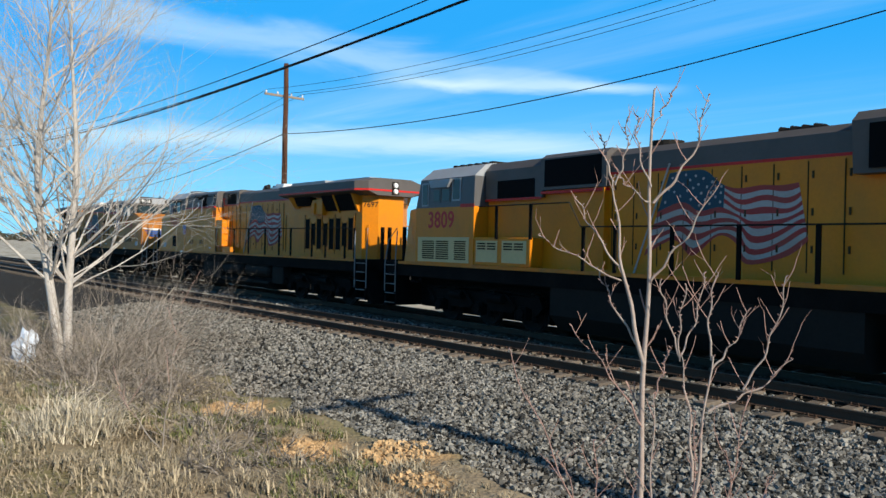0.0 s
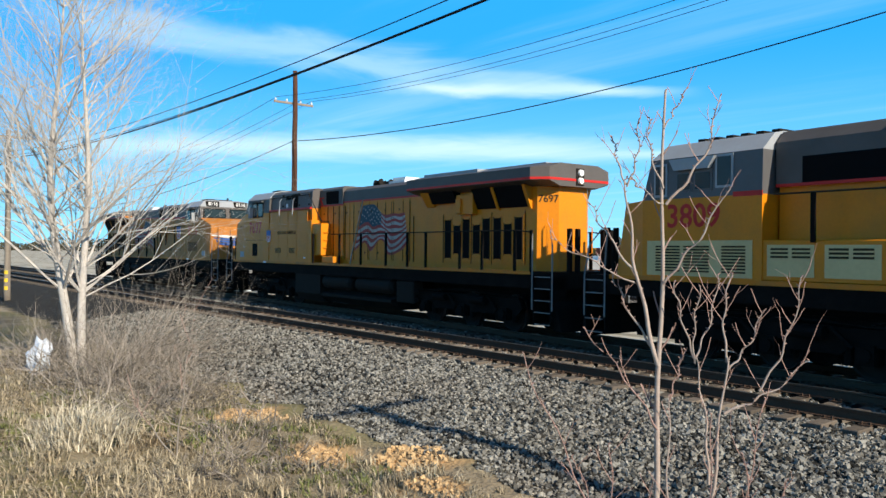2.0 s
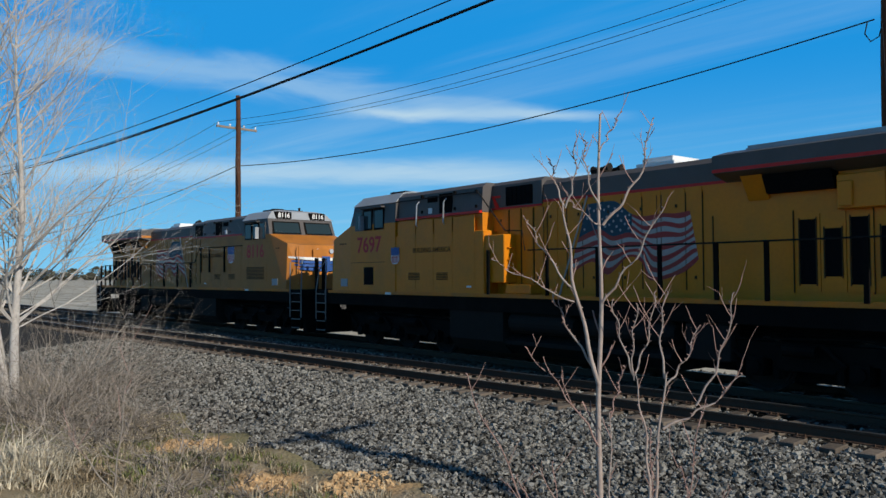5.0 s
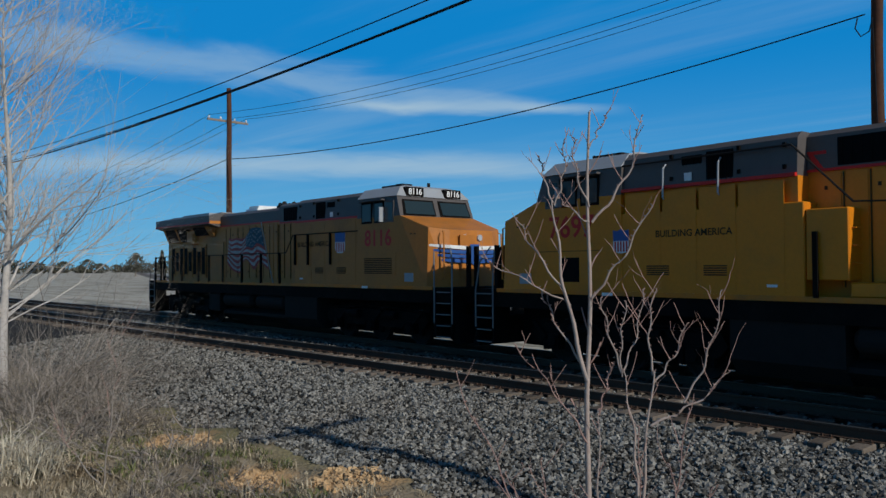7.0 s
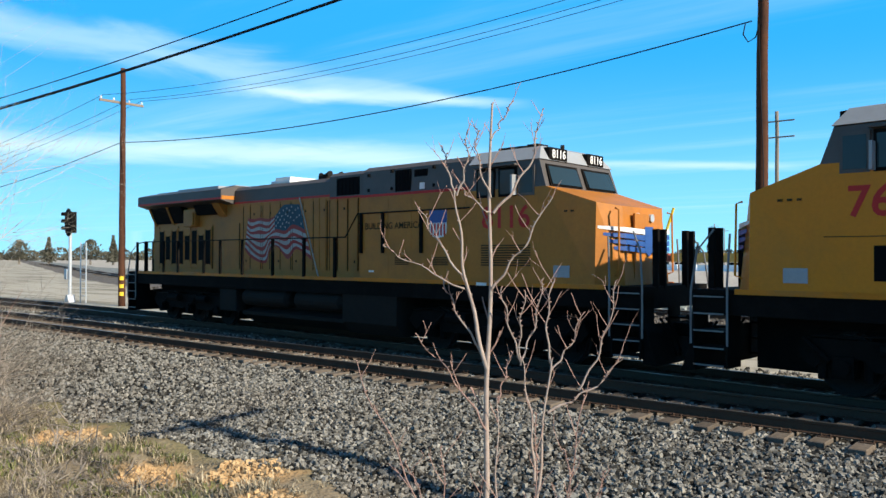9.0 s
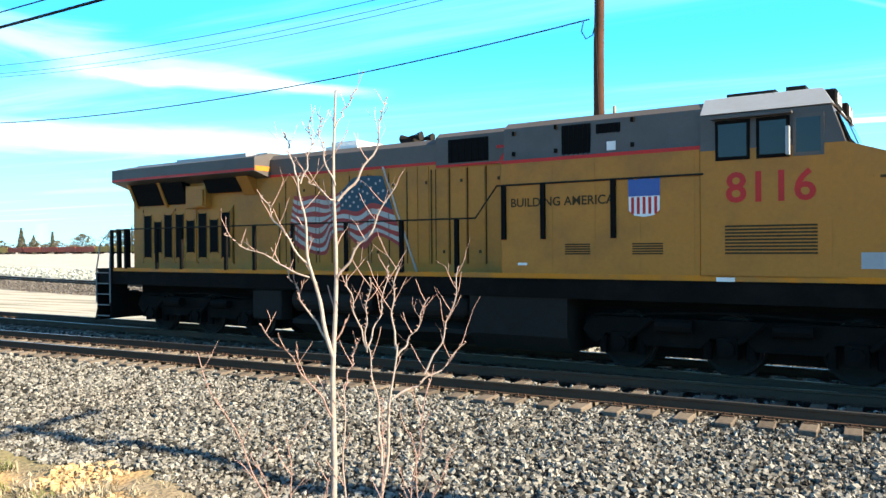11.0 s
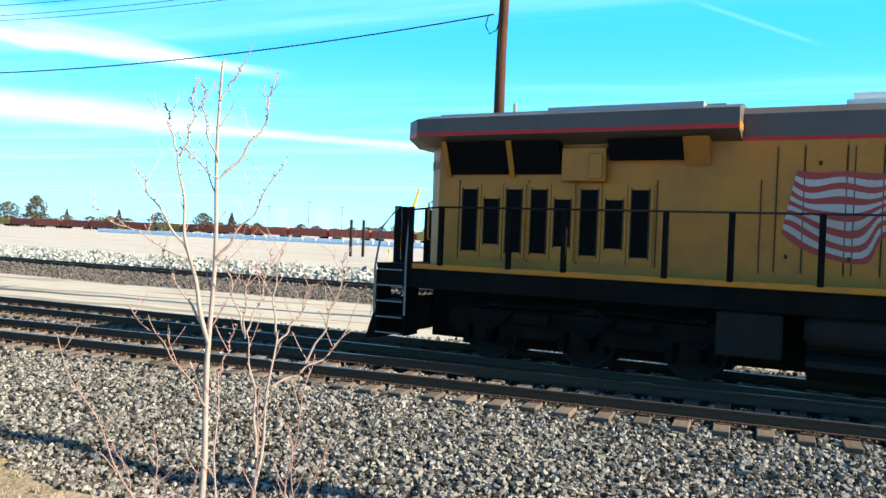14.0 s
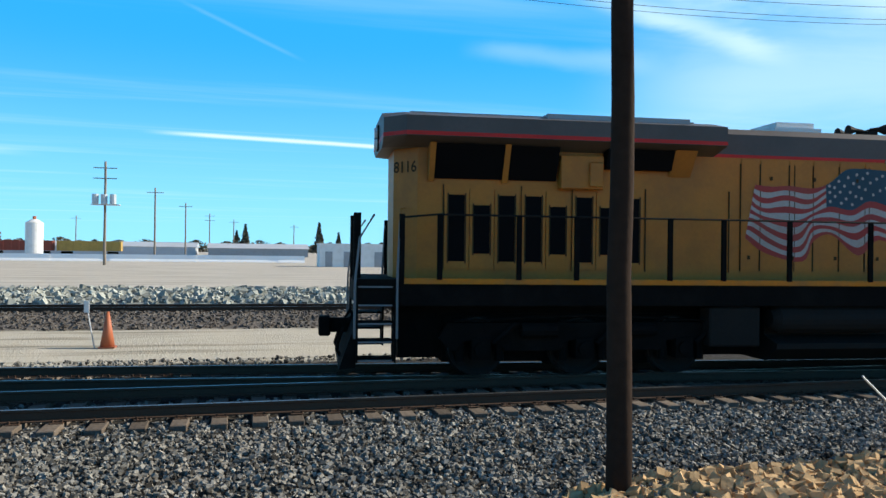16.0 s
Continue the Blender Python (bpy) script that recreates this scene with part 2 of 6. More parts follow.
MARK_YELLOW = grime("marker_yellow", (0.75, 0.50, 0.03), 0.5, vary=0.1, bump=0.0)
WAGON_RED = grime("wagon_red", (0.30, 0.065, 0.04), 0.8, fine=3, coarse=0.3, vary=0.3, bump=0.0, random_shade=0.35)
WAGON_TAN = grime("wagon_tan", (0.36, 0.23, 0.06), 0.8, fine=3, coarse=0.3, vary=0.3, bump=0.0, random_shade=0.25)
METAL_ROOF = grime("shed_metal", (0.45, 0.47, 0.50), 0.5, fine=3, coarse=0.3, vary=0.15, bump=0.0)
PLASTIC = grime("bag_plastic", (0.65, 0.70, 0.78), 0.35, fine=20, vary=0.15, bump=0.5)
SILVER = grime("silver_paint", (0.50, 0.52, 0.54), 0.4, 0.3, fine=20, vary=0.1, bump=0.02)

GLASS, gn, gl, gb = shader("cab_glass")
gb.inputs["Base Color"].default_value = (0.02, 0.035, 0.04, 1)
gb.inputs["Roughness"].default_value = 0.05
gb.inputs["IOR"].default_value = 1.36


EARTH = ((-13.0, 5.9, 0.55), (-10.1, 5.70, 0.42), (-8.85, 6.50, 0.50), (-7.6, 5.75, 0.34))      # bare patches along the ballast's edge


def ground_material():
    m, n, l, b = shader("ground")
    geo = n.new("ShaderNodeNewGeometry")
    sep = n.new("ShaderNodeSeparateXYZ")
    l.new(geo.outputs["Position"], sep.inputs[0])

    def tex(scale, detail=6, rough=0.6, kind="ShaderNodeTexNoise"):
        t = n.new(kind)
        t.inputs["Scale"].default_value = scale
        if kind == "ShaderNodeTexNoise":
            t.inputs["Detail"].default_value, t.inputs["Roughness"].default_value = detail, rough
        l.new(geo.outputs["Position"], t.inputs["Vector"])
        return t

    def op(kind, a, c):
        t = n.new("ShaderNodeMath")
        t.operation = kind
        for i, v in enumerate((a, c)):
            if isinstance(v, (int, float)):
                t.inputs[i].default_value = v
            else:
                l.new(v, t.inputs[i])
        return t.outputs[0]

    def blend(fac, a, c):
        t = n.new("ShaderNodeMix")
        t.data_type = "RGBA"
        for key, v in (("A", a), ("B", c)):
            if isinstance(v, tuple):
                t.inputs[key].default_value = (*v, 1)
            else:
                l.new(v, t.inputs[key])
        l.new(fac, t.inputs["Factor"])
        return t.outputs["Result"]

    def step(value, at, width):
        t = n.new("ShaderNodeMapRange")
        t.inputs["From Min"].default_value, t.inputs["From Max"].default_value = at - width, at + width
        l.new(value, t.inputs["Value"])
        return t.outputs[0]

    big, mid, fine = tex(0.22), tex(1.3), tex(22.0, 4)
    cell = tex(16.0, kind="ShaderNodeTexVoronoi")
    cell_big = tex(4.0, kind="ShaderNodeTexVoronoi")
    # distance across the tracks, with a ragged edge and the far line's bend
    bend = op("SUBTRACT", op("MULTIPLY", op("LOGARITHM", op("ADD", op("EXPONENT", op("MINIMUM", op("DIVIDE", op("SUBTRACT", -46.0, sep.outputs["X"]), 18.0), 60.0), 0.0), 1.0), math.e), 6.84), 0.4)
    y = op("ADD", sep.outputs["Y"], op("MULTIPLY", op("SUBTRACT", mid.outputs["Fac"], 0.5), 1.6))
    yb = op("SUBTRACT", op("ADD", sep.outputs["Y"], op("MULTIPLY", op("SUBTRACT", mid.outputs["Fac"], 0.5), 0.8)), bend)
    weeds = blend(step(mid.outputs["Fac"], 0.5, 0.10), (0.20, 0.16, 0.11), (0.31, 0.25, 0.17))
    weeds = blend(step(big.outputs["Fac"], 0.52, 0.06), weeds, (0.20, 0.175, 0.09))
    earth = blend(fine.outputs["Fac"], (0.36, 0.22, 0.10), (0.54, 0.36, 0.19))
    # near-black bed: the shade between loose stones is put into its colour
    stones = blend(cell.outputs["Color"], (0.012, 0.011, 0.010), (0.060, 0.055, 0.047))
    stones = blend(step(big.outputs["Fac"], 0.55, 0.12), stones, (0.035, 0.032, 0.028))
    ruts = n.new("ShaderNodeTexNoise")               # wheel marks along the road
    ruts.inputs["Scale"].default_value, ruts.inputs["Detail"].default_value = 1.0, 5
    drawn = n.new("ShaderNodeMapping")
    drawn.inputs["Scale"].default_value = (0.10, 1.3, 1.0)
    l.new(geo.outputs["Position"], drawn.inputs[0])
    l.new(drawn.outputs[0], ruts.inputs["Vector"])
    road = blend(mid.outputs["Fac"], (0.37, 0.335, 0.27), (0.50, 0.46, 0.38))
    road = blend(step(ruts.outputs["Fac"], 0.56, 0.06), road, (0.24, 0.22, 0.17))
    dark = blend(cell.outputs["Color"], (0.085, 0.075, 0.066), (0.19, 0.17, 0.15))
    pale = blend(cell_big.outputs["Color"], (0.12, 0.13, 0.125), (0.30, 0.315, 0.295))
    yard = blend(mid.outputs["Fac"], (0.41, 0.375, 0.32), (0.55, 0.505, 0.44))
    yard = blend(step(ruts.outputs["Fac"], 0.55, 0.12), yard, (0.33, 0.305, 0.265))
    patch = 0.0
    for px, py, pr in EARTH:
        far = op("POWER", op("ADD", op("POWER", op("MULTIPLY", op("ADD", sep.outputs["X"], -px), 0.8), 2.0), op("POWER", op("ADD", y, -py), 2.0)), 0.5)
        patch = op("MAXIMUM", patch, step(op("SUBTRACT", pr + 0.1, far), 0.0, 0.12))
    patch = op("MAXIMUM", patch, step(sep.outputs["X"], 3.6, 0.5))
    c = blend(patch, weeds, earth)
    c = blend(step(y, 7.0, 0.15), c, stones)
    c = blend(step(y, 18.0, 0.3), c, road)
    c = blend(step(yb, 26.0, 0.2), c, dark)
    c = blend(step(yb, 32.3, 0.3), c, pale)
    c = blend(step(yb, 39.2, 0.5), c, yard)
    l.new(c, b.inputs["Base Color"])
    b.inputs["Roughness"].default_value = 0.95
    b.inputs["Specular IOR Level"].default_value = 0.1
    bp = n.new("ShaderNodeBump")
    bp.inputs["Strength"].default_value, bp.inputs["Distance"].default_value = 0.7, 0.03
    l.new(op("ADD", cell.outputs["Distance"], op("MULTIPLY", fine.outputs["Fac"], 0.5)), bp.inputs["Height"])
    l.new(bp.outputs[0], b.inputs["Normal"])
    return m


GROUND = ground_material()


# ---------------------------------------------------------------- mesh helpers
def part(name, bm, material, parent=None, label="", smooth=False):
    """Links a bmesh as one mesh object, under a thing or a part."""
    me = bpy.data.meshes.new(name)
    bmesh.ops.recalc_face_normals(bm, faces=bm.faces)
    bm.to_mesh(me)
    bm.free()
    for m in (material if isinstance(material, (list, tuple)) else (material,)):
        me.materials.append(m)
    if smooth:
        me.polygons.foreach_set("use_smooth", [True] * len(me.polygons))
    ob = new(name, me)
    ob.parent = parent
    if label:
        ob["label"] = label
    return ob


def share(ob, m, parent):
    """Another object on the same mesh."""
    o = new(ob.name.split(".")[0], ob.data)
    o.parent, o.matrix_basis = parent, m
    return o


def empty(name, label, category, group="", kind="", at=None):
    ob = new(name)
    ob.empty_display_size = 0.2
    if at is not None:
        ob.matrix_basis = at
    return tagged(ob, label, category, group, kind)


def box(bm, x0, x1, y0, y1, z0, z1, mi=0):
    vs = [bm.verts.new((x, y, z)) for x in (x0, x1) for y in (y0, y1) for z in (z0, z1)]
    for f in ((0, 1, 3, 2), (4, 6, 7, 5), (0, 4, 5, 1), (2, 3, 7, 6), (0, 2, 6, 4), (1, 5, 7, 3)):
        bm.faces.new([vs[i] for i in f]).material_index = mi
    return vs


def loft(bm, rings, cap=True, mi=0):
    """Joins rings of equal length by quads."""
    vr = [[bm.verts.new(p) for p in r] for r in rings]
    n = len(vr[0])
    for a, b in zip(vr, vr[1:]):
        for i in range(n):
            bm.faces.new((a[i], a[(i + 1) % n], b[(i + 1) % n], b[i])).material_index = mi
    if cap:
        bm.faces.new(vr[0]).material_index = mi
        bm.faces.new(vr[-1]).material_index = mi
    return vr


def prism(bm, profile, x0, x1, mi=0):
    """A profile of (y, z), drawn out along x."""
    return loft(bm, [[(x, y, z) for y, z in profile] for x in (x0, x1)], mi=mi)


def slab(bm, profile, y0, y1, mi=0):
    """A profile of (x, z), drawn out along y."""
    return loft(bm, [[(x, y, z) for x, z in profile] for y in (y0, y1)], mi=mi)


def tube(bm, points, radii, sides=6, mi=0):
    """A tube through the points."""
    pts = [Vector(p) for p in points]
    if isinstance(radii, (int, float)):
        radii = [radii] * len(pts)
    rings = []
    for i, p in enumerate(pts):
        d = (pts[min(i + 1, len(pts) - 1)] - pts[max(i - 1, 0)]).normalized()
        a = d.orthogonal() if abs(d.z) > 0.9 else d.cross(Vector((0, 0, 1)))
        a.normalize()
        b = d.cross(a)
        rings.append([p + (a * math.cos(t) + b * math.sin(t)) * radii[i] for t in (2 * math.pi * k / sides for k in range(sides))])
    return loft(bm, rings, mi=mi)


def rounded(bm, amount=0.02):
    bmesh.ops.bevel(bm, geom=[e for e in bm.edges], offset=amount, segments=1, affect="EDGES", clamp_overlap=True)


def lettering(name, words, height, material, parent, m, label=""):
    """Flat letters in the built-in font, set to a cap height, centred."""
    cu = bpy.data.curves.new(name, "FONT")
    cu.body, cu.align_x, cu.align_y, cu.size, cu.offset = words, "CENTER", "CENTER", height / 0.72, 0.024 * height
    cu.resolution_u = 3
    tmp = bpy.data.objects.new(name, cu)
    scene.collection.objects.link(tmp)
    dg = bpy.context.evaluated_depsgraph_get()
    me = bpy.data.meshes.new_from_object(tmp.evaluated_get(dg))
    bpy.data.objects.remove(tmp)
    me.materials.clear()
    me.materials.append(material)
    ob = new(name, me)
    ob.parent, ob.matrix_basis = parent, m
    if label:
        ob["label"] = label
    return ob


class Pile:
    """Gathers plain geometry for one large mesh."""

    def __init__(self):
        self.v, self.f = [], []

    def tube(self, pts, radii, sides=3):
        n0 = len(self.v)
        pts = [Vector(p) for p in pts]
        for i, p in enumerate(pts):
            d = pts[min(i + 1, len(pts) - 1)] - pts[max(i - 1, 0)]
            a = d.orthogonal().normalized()
            b = d.cross(a).normalized()
            for k in range(sides):
                t = 2 * math.pi * k / sides
                self.v.append(p + (a * math.cos(t) + b * math.sin(t)) * radii[i])
        for i in range(len(pts) - 1):
            for k in range(sides):
                j = n0 + i * sides
                self.f.append((j + k, j + (k + 1) % sides, j + sides + (k + 1) % sides, j + sides + k))

    def mesh(self, name, material, parent=None, smooth=False):
        me = bpy.data.meshes.new(name)
        me.from_pydata([tuple(v) for v in self.v], [], self.f)
        me.materials.append(material)
        if smooth:
            me.polygons.foreach_set("use_smooth", [True] * len(me.polygons))
        ob = new(name, me)
        ob.parent = parent
        return ob


# ---------------------------------------------------------------- plan of the tracks
NEAR = 12.66                     # centre of the near track
GAUGE = 0.7525                   # centre to rail
HEAD = 0.0


def train_y(x):
    """Centre of the train's track, which comes off the near track through a turnout."""
    y = 17.08 - 1.032 * math.log1p(math.exp((x + 18.76) / 9.38))
    return NEAR + 0.4 * math.log1p(math.exp((y - NEAR) / 0.4))


def far_y(x):
    return 30.1 + 6.84 * math.log1p(math.exp((-x - 46) / 18))


PROFILE_Y = (-3000, -6, -2, 1.2, 3.6, 5.0, 6.1, 6.7, 7.1, 7.8, 8.7, 10.1, 11.1, 18.2, 19.2, 25.9, 28.9, 32.2, 33.6, 36.0, 39.5, 43, 200, 3500)
PROFILE_Z = (0.6, 0.6, 0.3, -0.42, -0.62, -0.70, -0.66, -0.62, -0.68, -0.62, -0.50, -0.34, -0.265, -0.25, -0.36, -0.36, -0.08, -0.06, 0.12, 0.34, 0.05, -0.15, -0.2, -0.2)


def bare(x, y):
    """How far inside a bare patch a place lies."""
    return max(r - math.hypot((x - a) * 0.8, y - b) for a, b, r in EARTH) + 0.25 * noise.noise((x * 2.3, y * 2.3, 8))


def ground_z(x, y):
    if y > 20:
        y = y - (far_y(x) - 30.5) if y - (far_y(x) - 30.5) > 20 else 20
    z = float(np.interp(y, PROFILE_Y, PROFILE_Z))
    if y < 11.0:
        near = min(1.0, max(0.0, (11.0 - y) / 3))
        z += near * (0.16 * noise.noise((x * 0.55, y * 0.6, 3)) + 0.05 * noise.noise((x * 1.9, y * 1.9, 7)))
        bank = min(1.0, max(0.0, (x - 3.2) / 1.5)) * min(1.0, max(0.0, (8.5 - y) / 0.5))
        z += 0.32 * bank
    elif 19.2 < y < 25.9:
        z += 0.04 * noise.noise((x * 0.4, y * 0.9, 5))
    return z


def ground():
    xs = sorted({*(-3000, -1500, -800, -500, -350, -250, -200, -160, -130, -110, -95, -85, -75, -68, -62, -56, -50, -46, -42, -38, -35, -32),
                 *(round(-30 + 0.2 * i, 2) for i in range(221)), *(16, 18, 21, 25, 30, 36, 44, 55, 70, 90, 120, 160, 220, 320, 500, 900, 1800, 3000)})
    ys = sorted({*(-3000, -800, -200, -60, -20, -8, -4, -1, 1, 2.5), *(round(3.4 + 0.2 * i, 2) for i in range(43)), *(13, 15, 17, 18.6, 19.1, 19.6),
                 *(20.2 + 0.6 * i for i in range(32)), *(39.8 + 1.1 * i for i in range(30)), *(76, 85, 100, 130, 170, 230, 320, 500, 900, 1800, 3500)})
    v = [(x, y, ground_z(x, y)) for y in ys for x in xs]
    w = len(xs)
    f = [(j * w + i, j * w + i + 1, (j + 1) * w + i + 1, (j + 1) * w + i) for j in range(len(ys) - 1) for i in range(w - 1)]
    me = bpy.data.meshes.new("ground")
    me.from_pydata(v, [], f)
    me.materials.append(GROUND)
    me.polygons.foreach_set("use_smooth", [True] * len(me.polygons))
    tagged(new("ground", me), "dry weedy earth, grey ballast, sandy road and gravel yard", "ground", kind="structure")


ground()

# ---------------------------------------------------------------- tracks
RAIL = ((-0.036, 0), (0.036, 0), (0.037, -0.035), (0.010, -0.050), (0.010, -0.145), (0.075, -0.158), (0.075, -0.172),
        (-0.075, -0.172), (-0.075, -0.158), (-0.010, -0.145), (-0.010, -0.050), (-0.037, -0.035))


def rail(name, parent, line, xs, lift=0.0):
    bm = bmesh.new()
    rings = [[(x, line(x) + a, lift + b) for a, b in RAIL] for x in xs]
    vr = loft(bm, rings)
    for f in bm.faces:
        if all(abs(vt.co.z - lift) < 0.001 for vt in f.verts):
            f.material_index = 1
    return part(name, bm, (RAIL_RUST, STEEL), parent)


def tie_mesh():
    bm = bmesh.new()
    box(bm, -0.115, 0.115, -1.30, 1.30, -0.37, -0.185)
    rounded(bm, 0.012)
    ob = part("tie", bm, TIE_WOOD)
    return ob


def track(name, label, line, x0, x1, step, near=None, lift=0.0):
    ob = empty(name, label, "railway track", kind="structure")
    xs = [x0 + (x1 - x0) * i / 160 for i in range(161)]
    for s in (-1, 1):
        rail("rail", ob, lambda x: line(x) + s * GAUGE, xs, lift)
    first = tie_mesh()
    plate = bmesh.new()
    box(plate, -0.09, 0.09, -0.17, 0.17, -0.185, -0.172)
    for dx in (-0.06, 0.06):
        box(plate, dx - 0.014, dx + 0.014, -0.12, -0.09, -0.172, -0.135)
        box(plate, dx - 0.014, dx + 0.014, 0.09, 0.12, -0.172, -0.135)
    plate = part("tie_plate", plate, RAIL_RUST)
    far = Pile()
    lo, hi = near or (x0, x1)
    used = [False, False]
    x = x0
    while x < x1:
        turn = math.degrees(math.atan((line(x + 0.5) - line(x - 0.5))))
        m = pose(x + random.uniform(-0.03, 0.03), line(x) + random.uniform(-0.05, 0.05), lift + random.uniform(-0.012, 0.006), 0, 0, turn + random.uniform(-1.2, 1.2))
        if lo <= x <= hi:
            if used[0]:
                share(first, m, ob)
            else:
                first.parent, first.matrix_basis, used[0] = ob, m, True
            for s in (-1, 1):
                pm = pose(x, line(x) + s * GAUGE, lift, 0, 0, turn)
                if used[1]:
                    share(plate, pm, ob)
                else:
                    plate.parent, plate.matrix_basis, used[1] = ob, pm, True
        else:
            n0 = len(far.v)
            far.v += [m @ Vector((a, b, c)) for a in (-0.115, 0.115) for b in (-1.3, 1.3) for c in (-0.37, -0.185)]
            far.f += [tuple(n0 + i for i in q) for q in ((0, 1, 3, 2), (4, 6, 7, 5), (0, 4, 5, 1), (2, 3, 7, 6), (1, 5, 7, 3))]
        x += step
    if far.v:
        tagged(far.mesh("tie_row", TIE_WOOD, ob), kind="stuff")
    return ob


track("track_1", "empty near track with rusty rails on weathered wooden ties", lambda x: NEAR, -160, 90, 0.54, (-40, 14))
track("track_2", "curving track under the train, joining the near track", train_y, -160, 15.5, 0.54, (-34, 15))
track("track_3", "raised far track with dark rails on gravel bank", far_y, -260, 160, 1.4, (-31, -28), lift=0.1)


# ---------------------------------------------------------------- locomotives
def side_text(name, words, height, material, parent, x, y, z, s, label=""):
    """Letters on the side s (-1: right, 1: left) of a locomotive whose front points to +x."""
    m = pose(x, s * y, z, 90, 0, 0 if s < 0 else 180)
    return lettering(name, words, height, material, parent, m, label)


FLAG_TOP = ((-0.05, 0.167), (0.06, 0.177), (0.17, 0.170), (0.32, 0.181), (0.43, 0.149), (0.54, 0.066), (0.65, 0.055), (0.81, 0.063))
FLAG_FOOT = ((-0.11, 0.483), (0.02, 0.572), (0.26, 0.619), (0.33, 0.498), (0.45, 0.458), (0.63, 0.579), (0.77, 0.483), (1.0, 0.586))


def along(points, f):
    """A smooth curve through the points, f from 0 to 1."""
    g = f * (len(points) - 1)
    i = min(int(g), len(points) - 2)
    t = g - i
    p = [points[max(0, min(len(points) - 1, i + k))] for k in (-1, 0, 1, 2)]
    return [0.5 * (2 * b + (c - a) * t + (2 * a - 5 * b + 4 * c - d) * t * t + (3 * b - a - 3 * c + d) * t ** 3) for a, b, c, d in zip(*p)]


def flag(parent, xf, xh, zt, y, s):
    """A waving flag painted on the hood: xf is the fly end, xh the foot of the slanted staff, on the cab's side."""
    n, rows = 35, 13
    ob = None
    size = abs(xh - xf)

    def wave(k, r):
        a, b = along(FLAG_TOP, k / n), along(FLAG_FOOT, k / n)
        f = r / rows
        u, d = a[0] + (b[0] - a[0]) * f, a[1] + (b[1] - a[1]) * f
        d += 0.018 * math.sin(f * 6.3) * math.sin(k * 0.55)
        return xf + (xh - xf) * u, zt - size * d

    def strip(name, material, r0, r1, k0, k1, lift, label=""):
        bm = bmesh.new()
        vs = []
        for k in range(k0, k1 + 1):
            p0, p1 = wave(k, r0), wave(k, r1)
            vs.append((bm.verts.new((p0[0], s * (y + lift), p0[1])), bm.verts.new((p1[0], s * (y + lift), p1[1]))))
        for a, b in zip(vs, vs[1:]):
            bm.faces.new((a[0], a[1], b[1], b[0]))
        return part(name, bm, material, ob if ob else parent, label)

    ob = strip("flag", FADED_WHITE, 0, rows, 0, n, 0.0, "faded painted flag with red and white stripes")
    for r in range(0, rows, 2):
        strip("stripe", FADED_RED, r, r + 1, 0, n if r > 5 else 19, 0.003)
    strip("canton", FADED_BLUE, 0, 6, 19, n, 0.005, "dark blue field with white stars")
    bm = bmesh.new()
    for r in range(1, 6):
        for k in range(6 if r % 2 else 5):
            q = wave(20 + 2.7 * k + (0 if r % 2 else 1.35), r)
            c = [bm.verts.new((q[0] + 0.034 * math.cos(t), s * (y + 0.008), q[1] + 0.034 * math.sin(t))) for t in (2 * math.pi * i / 5 for i in range(5))]
            bm.faces.new(c)
    tagged(part("star_field", bm, FADED_WHITE, ob), kind="stuff")
    bm = bmesh.new()
    tube(bm, [(xf + (xh - xf) * 0.81, s * y, zt), (xf + (xh - xf) * 1.096, s * y, zt - size * 0.734)], 0.024, 4)
    part("flag_staff", bm, FADED_WHITE, ob)


def seam_strips(parent, xs, z0, z1, y, s):
    """Dark strips on the hood doors' upright edges, added for the shade in the seams."""
    for x in xs:
        bm = bmesh.new()
        box(bm, x - 0.008, x + 0.008, *sorted((s * (y - 0.01), s * (y + 0.024))), z0, z1)
        part("door_edge", bm, SEAM, parent)


def wheelset(parent, x, made):
    """One axle with two flanged wheels."""
    if made:
        return share(made, pose(x, 0, 0.52), parent)
    bm = bmesh.new()
    for s in (-1, 1):
        prof = ((0.56, 0.69), (0.52, 0.72), (0.515, 0.82), (0.46, 0.82), (0.40, 0.78), (0.18, 0.77), (0.14, 0.84), (0.02, 0.84))
        rings = [[(r * math.cos(t), s * yy, r * math.sin(t)) for t in (2 * math.pi * k / 28 for k in range(28))] for r, yy in prof]
        loft(bm, rings)
        for k in range(3):
            t = 2 * math.pi * k / 3
            box(bm, 0.3 * math.cos(t) - 0.05, 0.3 * math.cos(t) + 0.05, s * 0.775, s * 0.795, 0.3 * math.sin(t) - 0.05, 0.3 * math.sin(t) + 0.05)
    tube(bm, [(0, -0.75, 0), (0, 0.75, 0)], 0.1, 10)
    for f in bm.faces:
        c = f.calc_center_median()
        if 0.505 < math.hypot(c.x, c.z) < 0.53 and abs(c.y) > 0.7:
            f.material_index = 1
    ob = part("wheelset", bm, (TANK_GREY, STEEL), parent)
    ob.matrix_basis = pose(x, 0, 0.52)
    return ob


